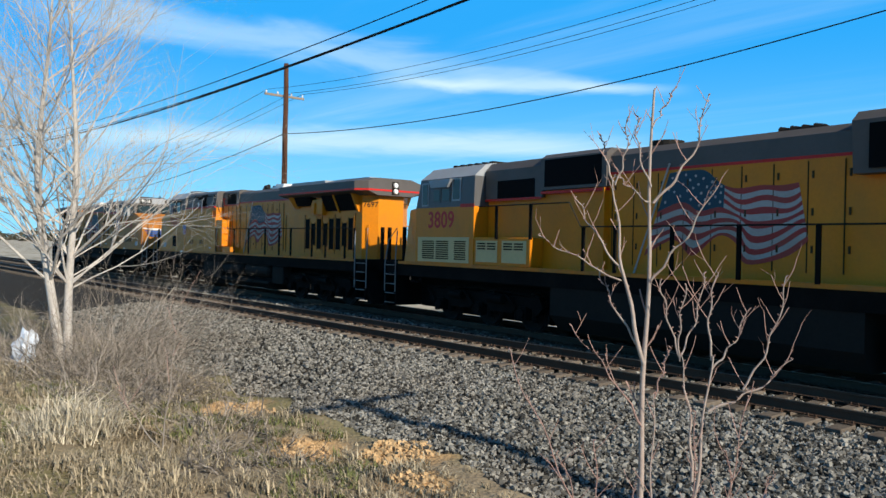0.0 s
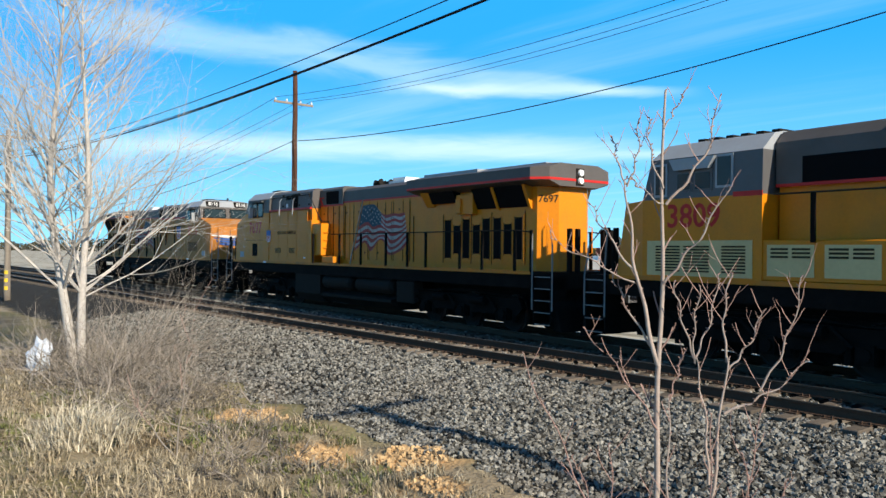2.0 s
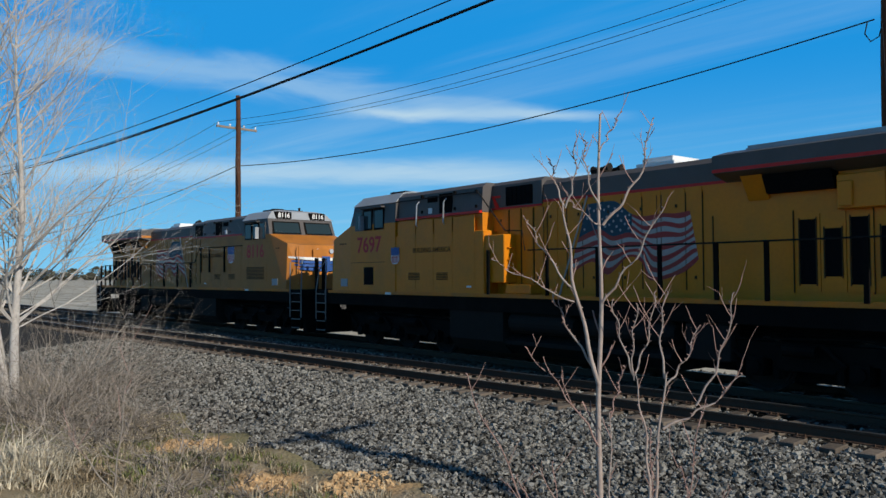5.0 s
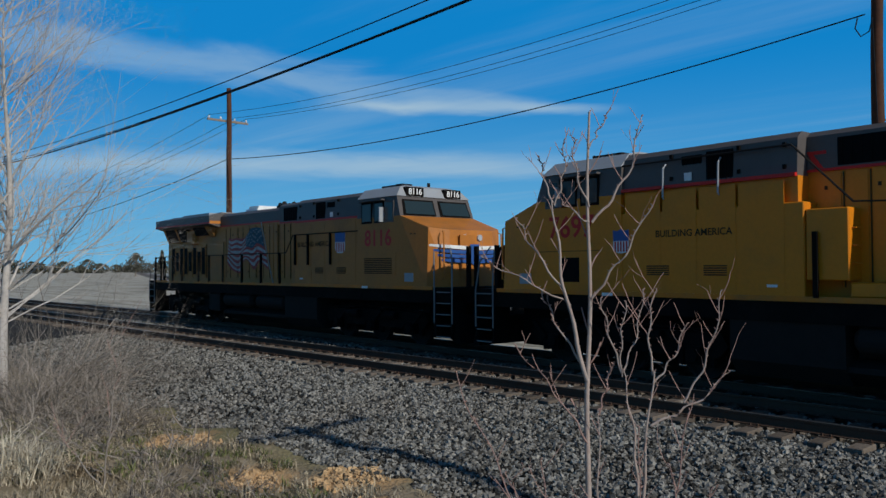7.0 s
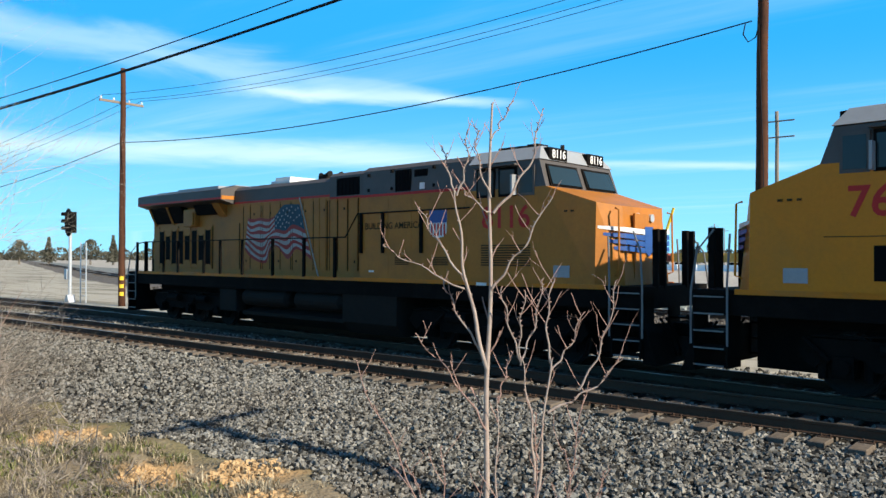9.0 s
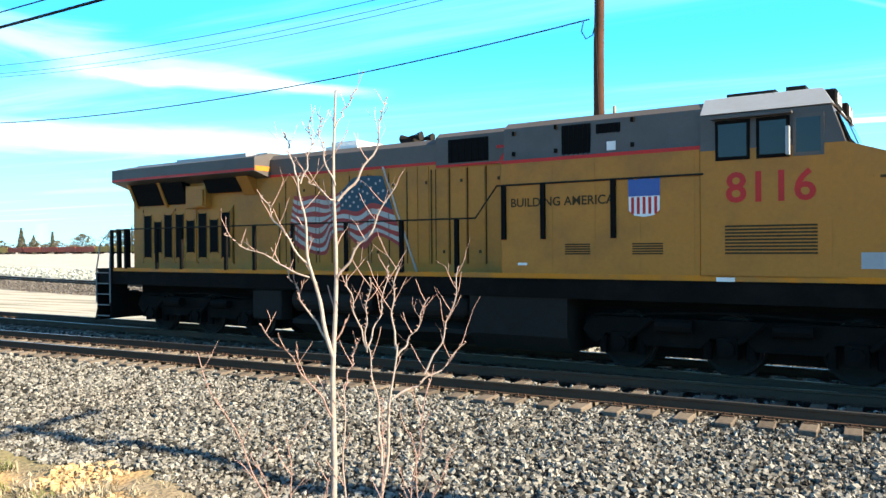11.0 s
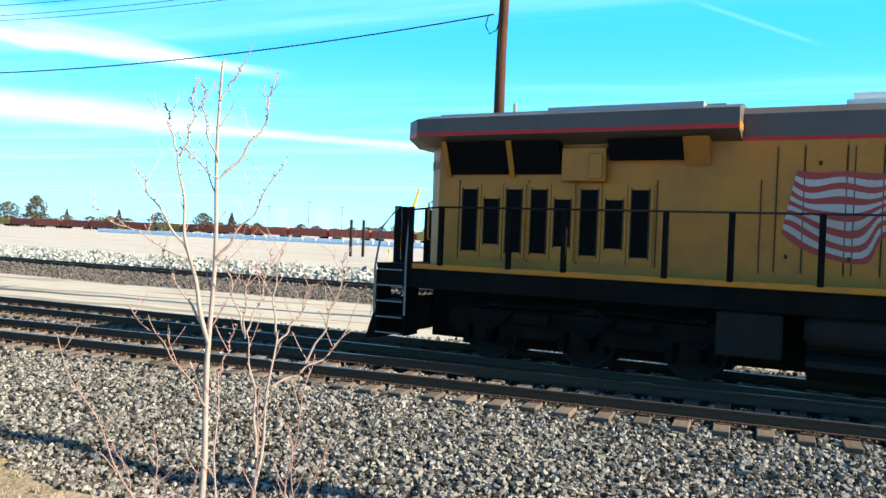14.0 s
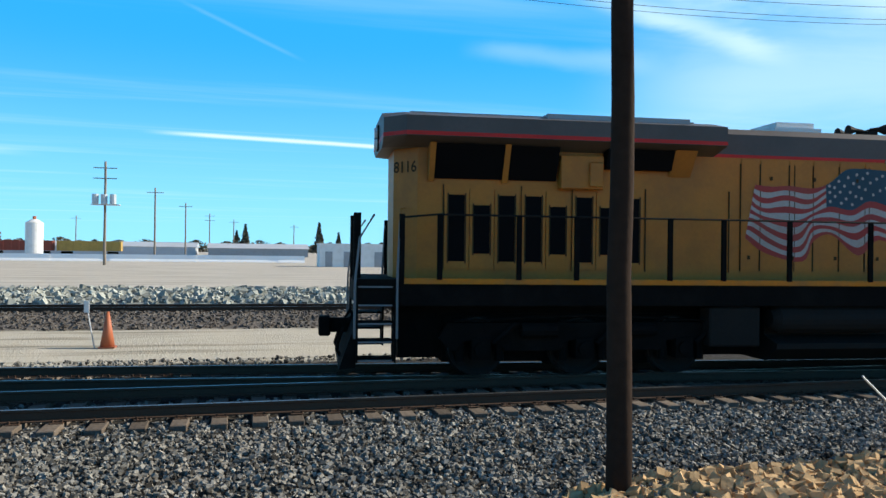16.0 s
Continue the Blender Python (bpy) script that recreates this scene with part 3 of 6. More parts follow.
def bogie(parent, xc, axles, wheels, store):
    """A three-axle truck with side frames, axle boxes, springs and dampers; the axles turn in it."""
    bm = bmesh.new()
    lo, hi = min(axles) - xc, max(axles) - xc
    for s in (-1, 1):
        y0, y1 = sorted((s * 0.98, s * 1.16))
        pts = [(lo - 0.75, 0.72), (lo - 0.6, 0.55)]
        for a in axles:
            d = a - xc
            pts += [(d - 0.46, 0.48), (d - 0.3, 0.66), (d + 0.3, 0.66), (d + 0.46, 0.48)]
        pts += [(hi + 0.6, 0.55), (hi + 0.75, 0.72), (hi + 0.6, 0.98), (lo - 0.6, 0.98)]
        slab(bm, pts, y0, y1)
        for a in axles:
            d = a - xc
            ya, yb = sorted((s * 0.9, s * 1.24))
            box(bm, d - 0.17, d + 0.17, ya, yb, 0.34, 0.70)
            tube(bm, [(d, s * 1.22, 0.52), (d, s * 1.30, 0.52)], 0.13, 12)
            for e in (-0.36, 0.36):
                tube(bm, [(d + e, s * 1.07, 0.30), (d + e, s * 1.07, 0.62)], 0.085, 8)
            tube(bm, [(d + 0.2, s * 1.26, 0.62), (d + 0.62, s * 1.26, 0.98)], 0.045, 6)
        tube(bm, [(lo + 0.7, s * 1.28, 0.86), (lo + 1.35, s * 1.28, 0.86)], 0.13, 10)
        tube(bm, [(hi - 1.2, s * 1.28, 0.86), (hi - 0.6, s * 1.28, 0.86)], 0.11, 10)
        tube(bm, [(lo - 0.5, s * 1.22, 1.02), (0, s * 1.24, 1.12), (hi + 0.5, s * 1.22, 1.02)], 0.02, 5)
    box(bm, lo - 0.6, hi + 0.6, -0.6, 0.6, 0.22, 1.1)
    ob = part("truck", bm, BLACK, parent, "dusty black three-axle truck")
    ob.matrix_basis = pose(xc, 0, 0)
    for a in axles:
        w = wheelset(ob, a - xc, store[0] if store else None)
        if not store:
            store.append(w)
        w.location.x = a - xc
        wheels.append(w)
    return ob


def end_steps(parent, x, d):
    """Platform end: step wells, ladder treads, hand irons, plow and coupler; d points outwards."""
    for s in (-1, 1):
        y0, y1 = sorted((s * 0.95, s * 1.5))
        for i in range(5):
            z = 0.36 + 0.31 * i
            bm = bmesh.new()
            box(bm, *sorted((x - d * 0.02, x - d * 0.62)), y0, y1, z, z + 0.035)
            tread = part("step", bm, BLACK, parent)
            bm = bmesh.new()
            box(bm, *sorted((x - d * 0.03, x - d * 0.6)), *sorted((s * 1.50, s * 1.525)), z + 0.008, z + 0.035)
            part("step_edge", bm, WORN_EDGE, tread, "pale worn step edge")
        for e in (0.0, 0.64):
            bm = bmesh.new()
            box(bm, *sorted((x - d * e, x - d * (e + 0.03))), y0, y1, 0.34, 1.6)
            part("step_side", bm, BLACK, parent)
        bm = bmesh.new()
        tube(bm, [(x + d * 0.03, s * 1.50, 0.75), (x + d * 0.03, s * 1.50, 1.7), (x - d * 0.05, s * 1.42, 2.45), (x - d * 0.3, s * 1.25, 2.85)], 0.021, 6)
        tube(bm, [(x - d * 0.68, s * 1.53, 0.75), (x - d * 0.68, s * 1.53, 1.9), (x - d * 0.72, s * 1.50, 2.75)], 0.021, 6)
        part("grab_iron", bm, WORN_EDGE, parent, "pale bent grab iron")
        bm = bmesh.new()
        for yy in (0.45, 0.75):
            box(bm, *sorted((x - d * 0.10, x + d * 0.02)), *sorted((s * yy, s * (yy + 0.09))), 1.7, 2.9)
        part("end_post", bm, BLACK, parent)
    bm = bmesh.new()
    slab(bm, [(x, 0.25), (x + d * 0.28, 0.22), (x + d * 0.1, 0.75), (x, 1.0)], -1.4, 1.4)
    part("plow", bm, BLACK, parent)
    bm = bmesh.new()
    box(bm, *sorted((x, x + d * 0.45)), -0.13, 0.13, 0.72, 0.98)
    box(bm, *sorted((x + d * 0.4, x + d * 0.62)), -0.22, 0.2, 0.66, 1.02)
    rounded(bm, 0.03)
    part("coupler", bm, BLACK, parent)
    for yy in (-0.7, -0.45, 0.5, 0.75):
        bm = bmesh.new()
        tube(bm, [(x, yy, 1.1), (x + d * 0.2, yy, 0.8), (x + d * 0.3, yy * 0.9, 0.45), (x + d * 0.25, yy * 0.7, 0.36)], 0.028, 6)
        part("air_hose", bm, BLACK, parent)


def handrail(parent, spans, posts, s):
    bm = bmesh.new()
    for sp in spans:
        tube(bm, [(x, s * 1.5, z) for x, z in sp], 0.02, 6)
    part("handrail", bm, TANK_GREY, parent)
    for x, z0, z1 in posts:
        bm = bmesh.new()
        box(bm, x - 0.045, x + 0.045, *sorted((s * 1.485, s * 1.53)), z0, z1)
        box(bm, x + 0.045, x + 0.052, *sorted((s * 1.47, s * 1.50)), z0, z1)
        part("handrail_post", bm, BLACK, parent)


def louvre(parent, x0, x1, z0, z1, y, s, rows, material=SEAM, name="louvre"):
    bm = bmesh.new()
    h = (z1 - z0) / rows
    for i in range(rows):
        a = z0 + h * i
        pts = [(s * y, a + h * 0.15), (s * (y + 0.012), a + h * 0.15), (s * (y + 0.004), a + h * 0.7), (s * y, a + h * 0.7)]
        prism(bm, pts, x0, x1)
    return part(name, bm, material, parent)


def panel(parent, name, x0, x1, z0, z1, y, s, material, thick=0.012, label=""):
    bm = bmesh.new()
    box(bm, x0, x1, *sorted((s * (y - 0.01), s * (y + thick))), z0, z1)
    return part(name, bm, material, parent, label)


def badge(parent, x, z, y, s, size):
    """A plain shield emblem, blue over white and red bars."""
    def shield(w, h, top):
        return [(-w * 0.5, top), (-w * 0.25, top - 0.05 * h), (0, top + 0.03 * h), (w * 0.25, top - 0.05 * h), (w * 0.5, top), (w * 0.48, -h * 0.35), (w * 0.3, -h * 0.48), (0, -h * 0.52), (-w * 0.3, -h * 0.48), (-w * 0.48, -h * 0.35)]
    w, h = size * 0.85, size
    bm = bmesh.new()
    slab(bm, [(x + a, z + b) for a, b in shield(w, h, h * 0.5)], *sorted((s * y, s * (y + 0.004))))
    ob = part("emblem", bm, WHITE, parent, "shield emblem in blue, white and red")
    bm = bmesh.new()
    slab(bm, [(x + a * w, z + b * h) for a, b in ((-0.5, 0.5), (-0.25, 0.45), (0, 0.53), (0.25, 0.45), (0.5, 0.5), (0.49, 0.02), (-0.49, 0.02))], *sorted((s * (y + 0.004), s * (y + 0.008))))
    part("emblem_top", bm, BRIGHT_BLUE, ob)
    for i in range(5):
        bm = bmesh.new()
        a = x + (i - 2) * w * 0.18
        box(bm, a - w * 0.045, a + w * 0.045, *sorted((s * (y + 0.004), s * (y + 0.008))), z - h * 0.44, z)
        part("emblem_bar", bm, RED, ob)


def wings_emblem(parent, x, z):
    """A blue wing emblem round the nose, in plain feathers."""
    ob = None
    for s in (-1, 1):
        for i in range(4):
            a = z + 0.30 - i * 0.13
            bm = bmesh.new()
            reach = 1.0 - i * 0.2
            far = Vector((x - 0.03 - 0.37 * reach, s * (0.95 + 0.46 * reach), a + 0.06 * reach))
            row0 = [Vector((x, s * 0.14, a)), Vector((x - 0.015, s * 0.95, a + 0.03)), far]
            row1 = [Vector((x, s * 0.14, a - 0.11)), Vector((x - 0.005, s * 0.95, a - 0.07)), far - Vector((0, 0, 0.06))]
            va, vb = [bm.verts.new(p) for p in row0], [bm.verts.new(p) for p in row1]
            for k in range(2):
                bm.faces.new((va[k], vb[k], vb[k + 1], va[k + 1]))
            ob = part("feather", bm, BRIGHT_BLUE if i else WHITE, parent)
    bm = bmesh.new()
    bm.faces.new([bm.verts.new((x + 0.004, a, z + b)) for a, b in ((-0.18, 0.36), (0.18, 0.36), (0.17, -0.16), (0, -0.28), (-0.17, -0.16))])
    part("emblem_shield", bm, BRIGHT_BLUE, parent)


def underframe(parent, x0, x1):
    bm = bmesh.new()
    box(bm, x0, x1, -1.46, 1.46, 1.30, 1.66)
    box(bm, x0 + 0.8, x1 - 0.8, -0.55, 0.55, 0.30, 1.30)
    part("frame", bm, BLACK, parent)
    bm = bmesh.new()
    box(bm, x0, x1, -1.49, 1.49, 1.66, 1.75)
    part("deck", bm, BLACK, parent)
    for s in (-1, 1):
        bm = bmesh.new()
        box(bm, x0 + 0.8, x1 - 0.8, *sorted((s * 1.46, s * 1.50)), 1.675, 1.77)
        part("sill_stripe", bm, SILL, parent, "bright yellow sill stripe")


def ge_unit(name, number, label, paint, shift=0.0):
    """A six-axle road engine with flared radiator wings; its front points to +x, its middle lies at the origin."""
    ob = empty(name, label, "locomotive", "locomotives of the train")
    o = -10.45
    U = lambda u: u + o
    C = lambda u: u + o + shift           # cab and nose
    older = shift > 0
    underframe(ob, U(-0.45), C(21.4))
    # long hood, with a rounded roof edge
    bm = bmesh.new()
    prism(bm, [(-1.0, 1.75), (1.0, 1.75), (1.0, 4.10), (-1.0, 4.10)], U(1.15), U(13.1))
    part("hood", bm, paint, ob)
    bm = bmesh.new()
    prism(bm, [(-1.0, 4.10), (1.0, 4.10), (1.0, 4.50), (0.86, 4.62), (-0.86, 4.62), (-1.0, 4.50)], U(5.9), U(11.3))
    part("hood_roof", bm, GREY, ob)
    bm = bmesh.new()
    prism(bm, [(-1.04, 4.02), (1.04, 4.02), (1.04, 4.62), (0.9, 4.72), (-0.9, 4.72), (-1.04, 4.62)], U(11.25), U(13.1))
    prism(bm, [(-1.40, 3.92), (1.40, 3.92), (1.36, 4.60), (1.2, 4.72), (-1.2, 4.72), (-1.36, 4.60)], U(13.1), U(16.95) + shift)
    part("upper_hood", bm, GREY, ob)
    # full-width electrical cabinet behind the cab
    bm = bmesh.new()
    box(bm, U(12.95 if older else 13.08), U(16.95) + shift, -1.48, 1.48, 1.75, 3.44 if older else 3.92)
    rounded(bm, 0.02)
    part("cabinet", bm, paint, ob)
    bm = bmesh.new()
    box(bm, U(13.1), U(16.95) + shift, -1.38, 1.38, 3.4, 3.93)
    part("upper_cabinet", bm, paint, ob)
    # tail, with its corners cut back
    bm = bmesh.new()
    plan = [(1.15, -1.0), (0.62, -1.0), (0.24, -0.55), (0.24, 0.55), (0.62, 1.0), (1.15, 1.0)]
    loft(bm, [[(U(a), b, z) for a, b in plan] for z in (1.75, 4.12)])
    part("tail", bm, paint, ob)
    m = pose(U(0.43) - 0.012, -0.775, 3.72, 90, 0, math.degrees(math.atan2(-0.45, 0.40)))
    lettering("tail_number", number, 0.20, SEAM, ob, m)
    m = pose(U(0.43) - 0.012, 0.775, 3.72, 90, 0, 180 - math.degrees(math.atan2(-0.45, 0.40)))
    lettering("tail_number", number, 0.20, SEAM, ob, m)
    # radiator wings
    bm = bmesh.new()
    wing = [(-1.0, 4.06), (-1.52, 4.20), (-1.52, 4.54), (-0.95, 4.68), (0.95, 4.68), (1.52, 4.54), (1.52, 4.20), (1.0, 4.06)]
    loft(bm, [[(U(u), y * k, z) for y, z in wing] for u, k in ((0.0, 0.76), (0.36, 1.0), (6.2, 1.0))])
    part("radiator_wing", bm, GREY, ob, "flared grey radiator housing")
    bm = bmesh.new()
    box(bm, U(0.5), U(5.9), -0.8, 0.8, 4.68, 4.73)
    box(bm, U(2.9), U(5.6), -1.25, 1.25, 4.60, 4.70)
    part("radiator_cover", bm, PALE_GREY, ob)
    bm = bmesh.new()
    for s in (-1, 1):
        box(bm, U(0.36), U(6.2), *sorted((s * 1.515, s * 1.526)), 4.21, 4.275)
        loft(bm, [[(U(-0.008), s * 1.155, z), (U(0.36), s * 1.526, z), (U(0.37), s * 1.51, z), (U(0.01), s * 1.14, z)] for z in (4.21, 4.275)])
        box(bm, U(6.2), U(11.25), *sorted((s * 0.99, s * 1.008)), 4.06, 4.12)
        box(bm, U(11.25), U(13.1), *sorted((s * 1.03, s * 1.048)), 3.98, 4.03)
        box(bm, U(13.1), U(16.95), *sorted((s * 1.39, s * 1.486)), 3.90, 3.965)
        slab(bm, [(U(12.75), 4.35), (U(13.1), 4.35), (U(12.95), 4.04), (U(12.8), 4.04), (U(12.98), 4.29), (U(12.75), 4.29)], *sorted((s * 1.04, s * 1.052)))
    box(bm, U(-0.008), U(0.0), -1.155, 1.155, 4.21, 4.275)
    part("red_stripe", bm, RED, ob)
    bm = bmesh.new()
    box(bm, U(6.2), U(6.208), -1.5, 1.5, 4.21, 4.33)
    part("wing_front", bm, paint, ob)
    for s in (-1, 1):
        # slanting intakes under the wings
        for a, b in ((0.88, 2.13), (2.23, 3.13), (4.03, 5.30)):
            bm = bmesh.new()
            foot = 3.76 if a > 4 else 3.52
            out = 1.02 + 0.28 * (foot - 3.48) / 0.62
            prism(bm, [(s * 1.0, foot), (s * out, foot), (s * 1.30, 4.10), (s * 1.0, 4.06)], U(a), U(b))
            part("intake", bm, GRILLE, ob, "black radiator intake mesh")
        bm = bmesh.new()
        box(bm, U(3.18), U(3.98), *sorted((s * 1.0, s * 1.20)), 3.38, 3.98)
        box(bm, U(3.70), U(3.94), *sorted((s * 1.20, s * 1.26)), 3.42, 3.86)
        rounded(bm, 0.015)
        part("wing_bracket", bm, paint, ob)
        for i in range(8):
            a = 1.10 + i * 0.455 + (0.04 if i > 2 else 0) + (0.04 if i > 4 else 0)
            d = panel(ob, "hood_door", U(a), U(a + 0.44), 1.93, 3.34, 1.0, s, paint, 0.035)
            z0, z1 = (2.06, 3.24) if i in (0, 2, 3, 5, 7) else (2.20, 3.06)
            bm = bmesh.new()
            box(bm, U(a + 0.07), U(a + 0.36), *sorted((s * 1.03, s * 1.042)), z0, z1)
            part("door_grille", bm, GRILLE, d)
            bm = bmesh.new()
            for xx in (a + 0.05, a + 0.365):
                box(bm, U(xx), U(xx + 0.022), *sorted((s * 1.03, s * 1.05)), z0 - 0.03, z1 + 0.03)
            part("grille_frame", bm, SEAM, d)
        seam_strips(ob, [U(a) for a in (1.08, 2.505, 3.455, 4.86, 6.52)], 1.90, 3.42, 1.0, s)
        bm = bmesh.new()
        prism(bm, [(s * 1.0, 3.74), (s * 1.03, 3.66), (s * 1.34, 4.12), (s * 1.0, 4.08)], U(5.30), U(5.72))
        part("wing_gusset", bm, paint, ob)
        for a in (0.80, 2.13):
            bm = bmesh.new()
            prism(bm, [(s * 1.0, 3.46), (s * 1.05, 3.46), (s * 1.34, 4.12), (s * 1.0, 4.08)], U(a), U(a + 0.10))
            part("intake_post", bm, paint, ob)
        xs = [6.75, 7.15, 7.75, 8.25, 8.80, 9.35, 9.95, 10.45, 10.75, 11.05]
        for a, b in zip(xs, xs[1:]):
            panel(ob, "hood_door", U(a + 0.018), U(b - 0.018), 1.92, 4.03, 1.0, s, paint, 0.014)
        for a, b in ((11.15, 11.55), (11.6, 12.0), (12.05, 12.45), (12.5, 12.95)):
            panel(ob, "hood_door", U(a + 0.018), U(b - 0.018), 1.92, 3.93, 1.0, s, paint, 0.014)
        bm = bmesh.new()
        for k in range(14):
            a = 6.9 + k * 0.45
            box(bm, U(a), U(a + 0.05), *sorted((s * 1.012, s * 1.03)), 2.15 + 1.5 * (k % 2), 2.22 + 1.5 * (k % 2))
        tagged(part("door_latch", bm, SEAM, ob), kind="stuff")
        for a, b in ((13.3, 14.2), (14.25, 15.05), (15.1, 15.9), (15.95, 16.85)):
            panel(ob, "cabinet_door", U(a + 0.008), U(b - 0.008), 1.84, 3.84, 1.48, s, paint, 0.005)
        for a, b in ((14.45, 14.95), (15.75, 16.30)):
            louvre(ob, U(a), U(b), 2.12, 2.34, 1.487, s, 5)
        flag(ob, U(7.20), U(10.40), 4.10, 1.022, s)
        seam_strips(ob, [U(a) for a in (6.75, 7.15, 7.75, 7.86, 8.25, 8.80, 9.35, 9.44, 9.95, 10.45, 11.10, 11.22, 11.57, 12.02, 12.47)], 1.93, 3.95, 1.0, s)
        if older:
            side_text("slogan", "BUILDING AMERICA", 0.14, SEAM, ob, U(15.2), 1.492, 2.97, s)
            badge(ob, U(16.95), 2.85, 1.505, s, 0.50)
        else:
            side_text("slogan", "BUILDING AMERICA", 0.17, SEAM, ob, U(14.36), 1.492, 3.12, s)
            badge(ob, U(15.97), 3.14, 1.490, s, 0.68)
        # roof-level grilles
        for a, b, z0, z1, yy in ((11.57, 12.55, 4.06, 4.55, 1.045), (14.35, 14.93, 3.98, 4.55, 1.385), (15.03, 15.5, 4.33, 4.52, 1.365)):
            g = panel(ob, "roof_grille", U(a), U(b), z0, z1, yy, s, GRILLE, 0.01)
            bm = bmesh.new()
            for k in range(6):
                c = a + (b - a) * (k + 0.5) / 6
                box(bm, U(c - 0.008), U(c + 0.008), *sorted((s * yy, s * (yy + 0.02))), z0, z1)
            part("grille_bar", bm, BLACK, g)
        bm = bmesh.new()
        for a, z0 in ((13.3, 4.05), (13.3, 4.45), (14.2, 4.05), (14.2, 4.5), (15.7, 4.05), (15.7, 4.5)):
            box(bm, U(a), U(a + 0.06), *sorted((s * 1.36, s * 1.42)), z0, z0 + 0.08)
        tagged(part("roof_latch", bm, BLACK, ob), kind="stuff")
        panel(ob, "notice", U(15.25), U(15.42), 4.02, 4.18, 1.405, s, WHITE, 0.006)
        panel(ob, "notice", U(13.45), U(13.65), 1.92, 1.97, 1.487, s, WHITE, 0.004)
        panel(ob, "notice", U(17.2), U(17.5), 1.67, 1.74, 1.50, s, WHITE, 0.006)
    # cab
    bm = bmesh.new()
    loft(bm, [[(U(16.95), y, z), (C(19.15), y, z), (C(19.15), -y, z), (U(16.95), -y, z)] for y, z in ((1.5, 1.75), (1.5, 3.86))])
    part("cab_side", bm, paint, ob)
    bm = bmesh.new()
    ring = lambda y, z, f: [(U(16.95), y, z), (C(f), y, z), (C(f), -y, z), (U(16.95), -y, z)]
    loft(bm, [ring(1.5, 3.86, 19.15), ring(1.46, 4.45, 18.95), ring(1.2, 4.74, 18.75), ring(0.9, 4.80, 18.6)])
    part("cab_top", bm, GREY, ob, "grey upper cab")
    bm = bmesh.new()
    loft(bm, [ring(1.49, 4.47, 18.98), ring(1.2, 4.77, 18.8), ring(0.85, 4.84, 18.6)])
    part("cab_roof", bm, PALE_GREY, ob, "pale grey cab roof")
    bm = bmesh.new()
    box(bm, C(17.2), C(18.0), -0.7, 0.7, 4.84, 4.92)
    box(bm, C(18.2), C(18.5), -0.9, -0.5, 4.82, 4.90)
    tube(bm, [(C(18.35), 0.3, 4.84), (C(18.35), 0.3, 5.0)], 0.05, 8)
    part("roof_gear", bm, TANK_GREY, ob)
    for s in (-1, 1):
        for a, b in ((17.2, 17.75), (17.85, 18.35), (18.4, 18.85)):
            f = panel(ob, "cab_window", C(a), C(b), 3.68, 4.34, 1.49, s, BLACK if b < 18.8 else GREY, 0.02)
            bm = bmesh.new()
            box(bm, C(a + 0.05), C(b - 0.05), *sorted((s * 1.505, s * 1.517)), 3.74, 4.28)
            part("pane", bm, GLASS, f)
        panel(ob, "window_visor", C(17.15), C(18.4), 4.36, 4.40, 1.5, s, GREY, 0.14)
        panel(ob, "mirror", C(18.32), C(18.37), 3.7, 4.15, 1.52, s, PALE_GREY, 0.16)
        side_text("cab_number", number, 0.50, RED, ob, C(18.05), 1.506, 3.20, s, "large red road number")
        if older:
            panel(ob, "cab_opening", C(17.8), C(18.35), 1.96, 2.52, 1.5, s, GRILLE, 0.006)
            panel(ob, "seam", C(17.2), C(19.1), 2.66, 2.675, 1.5, s, SEAM, 0.004)
        else:
            panel(ob, "cab_louvre", C(17.15), C(18.95), 2.05, 2.75, 1.5, s, paint, 0.008)
            louvre(ob, C(17.35), C(18.75), 2.12, 2.62, 1.508, s, 9)
        panel(ob, "cab_hatch", C(19.35), C(19.75), 1.9, 2.15, 1.5, s, PALE_GREY, 0.006)
    # nose: tapering in plan, with a sloping top
    bm = bmesh.new()
    loft(bm, [[(C(19.15), 1.5, 1.75), (C(19.15), 1.5, 3.86), (C(19.15), -1.5, 3.86), (C(19.15), -1.5, 1.75)],
              [(C(20.35), 1.48, 1.75), (C(20.35), 1.42, 3.46), (C(20.35), -1.42, 3.46), (C(20.35), -1.48, 1.75)],
              [(C(20.75), 0.95, 1.75), (C(20.62), 0.85, 3.40), (C(20.62), -0.85, 3.40), (C(20.75), -0.95, 1.75)]])
    part("nose", bm, paint, ob)
    wings_emblem(ob, C(20.775), 2.62)
    bm = bmesh.new()
    box(bm, C(20.7), C(20.745), -0.55, 0.05, 1.85, 3.25)
    part("nose_door", bm, paint, ob)
    for s in (-1, 1):
        bm = bmesh.new()
        tube(bm, [(C(20.62), s * 1.12, 3.34), (C(20.72), s * 1.16, 3.30), (C(20.74), s * 1.17, 2.0), (C(20.62), s * 1.13, 1.95)], 0.022, 6)
        part("nose_grab_iron", bm, paint, ob)
        bm = bmesh.new()
        tube(bm, [(C(20.60), s * 0.30, 3.18), (C(20.70), s * 0.30, 3.18)], 0.09, 12)
        part("headlight", bm, SILVER, ob)
        bm = bmesh.new()
        for k in range(3):
            box(bm, C(19.45 + 0.16 * k), C(19.53 + 0.16 * k), *sorted((s * 1.47, s * 1.49)), 3.28, 3.32)
        tagged(part("nose_latch", bm, SEAM, ob), kind="stuff")
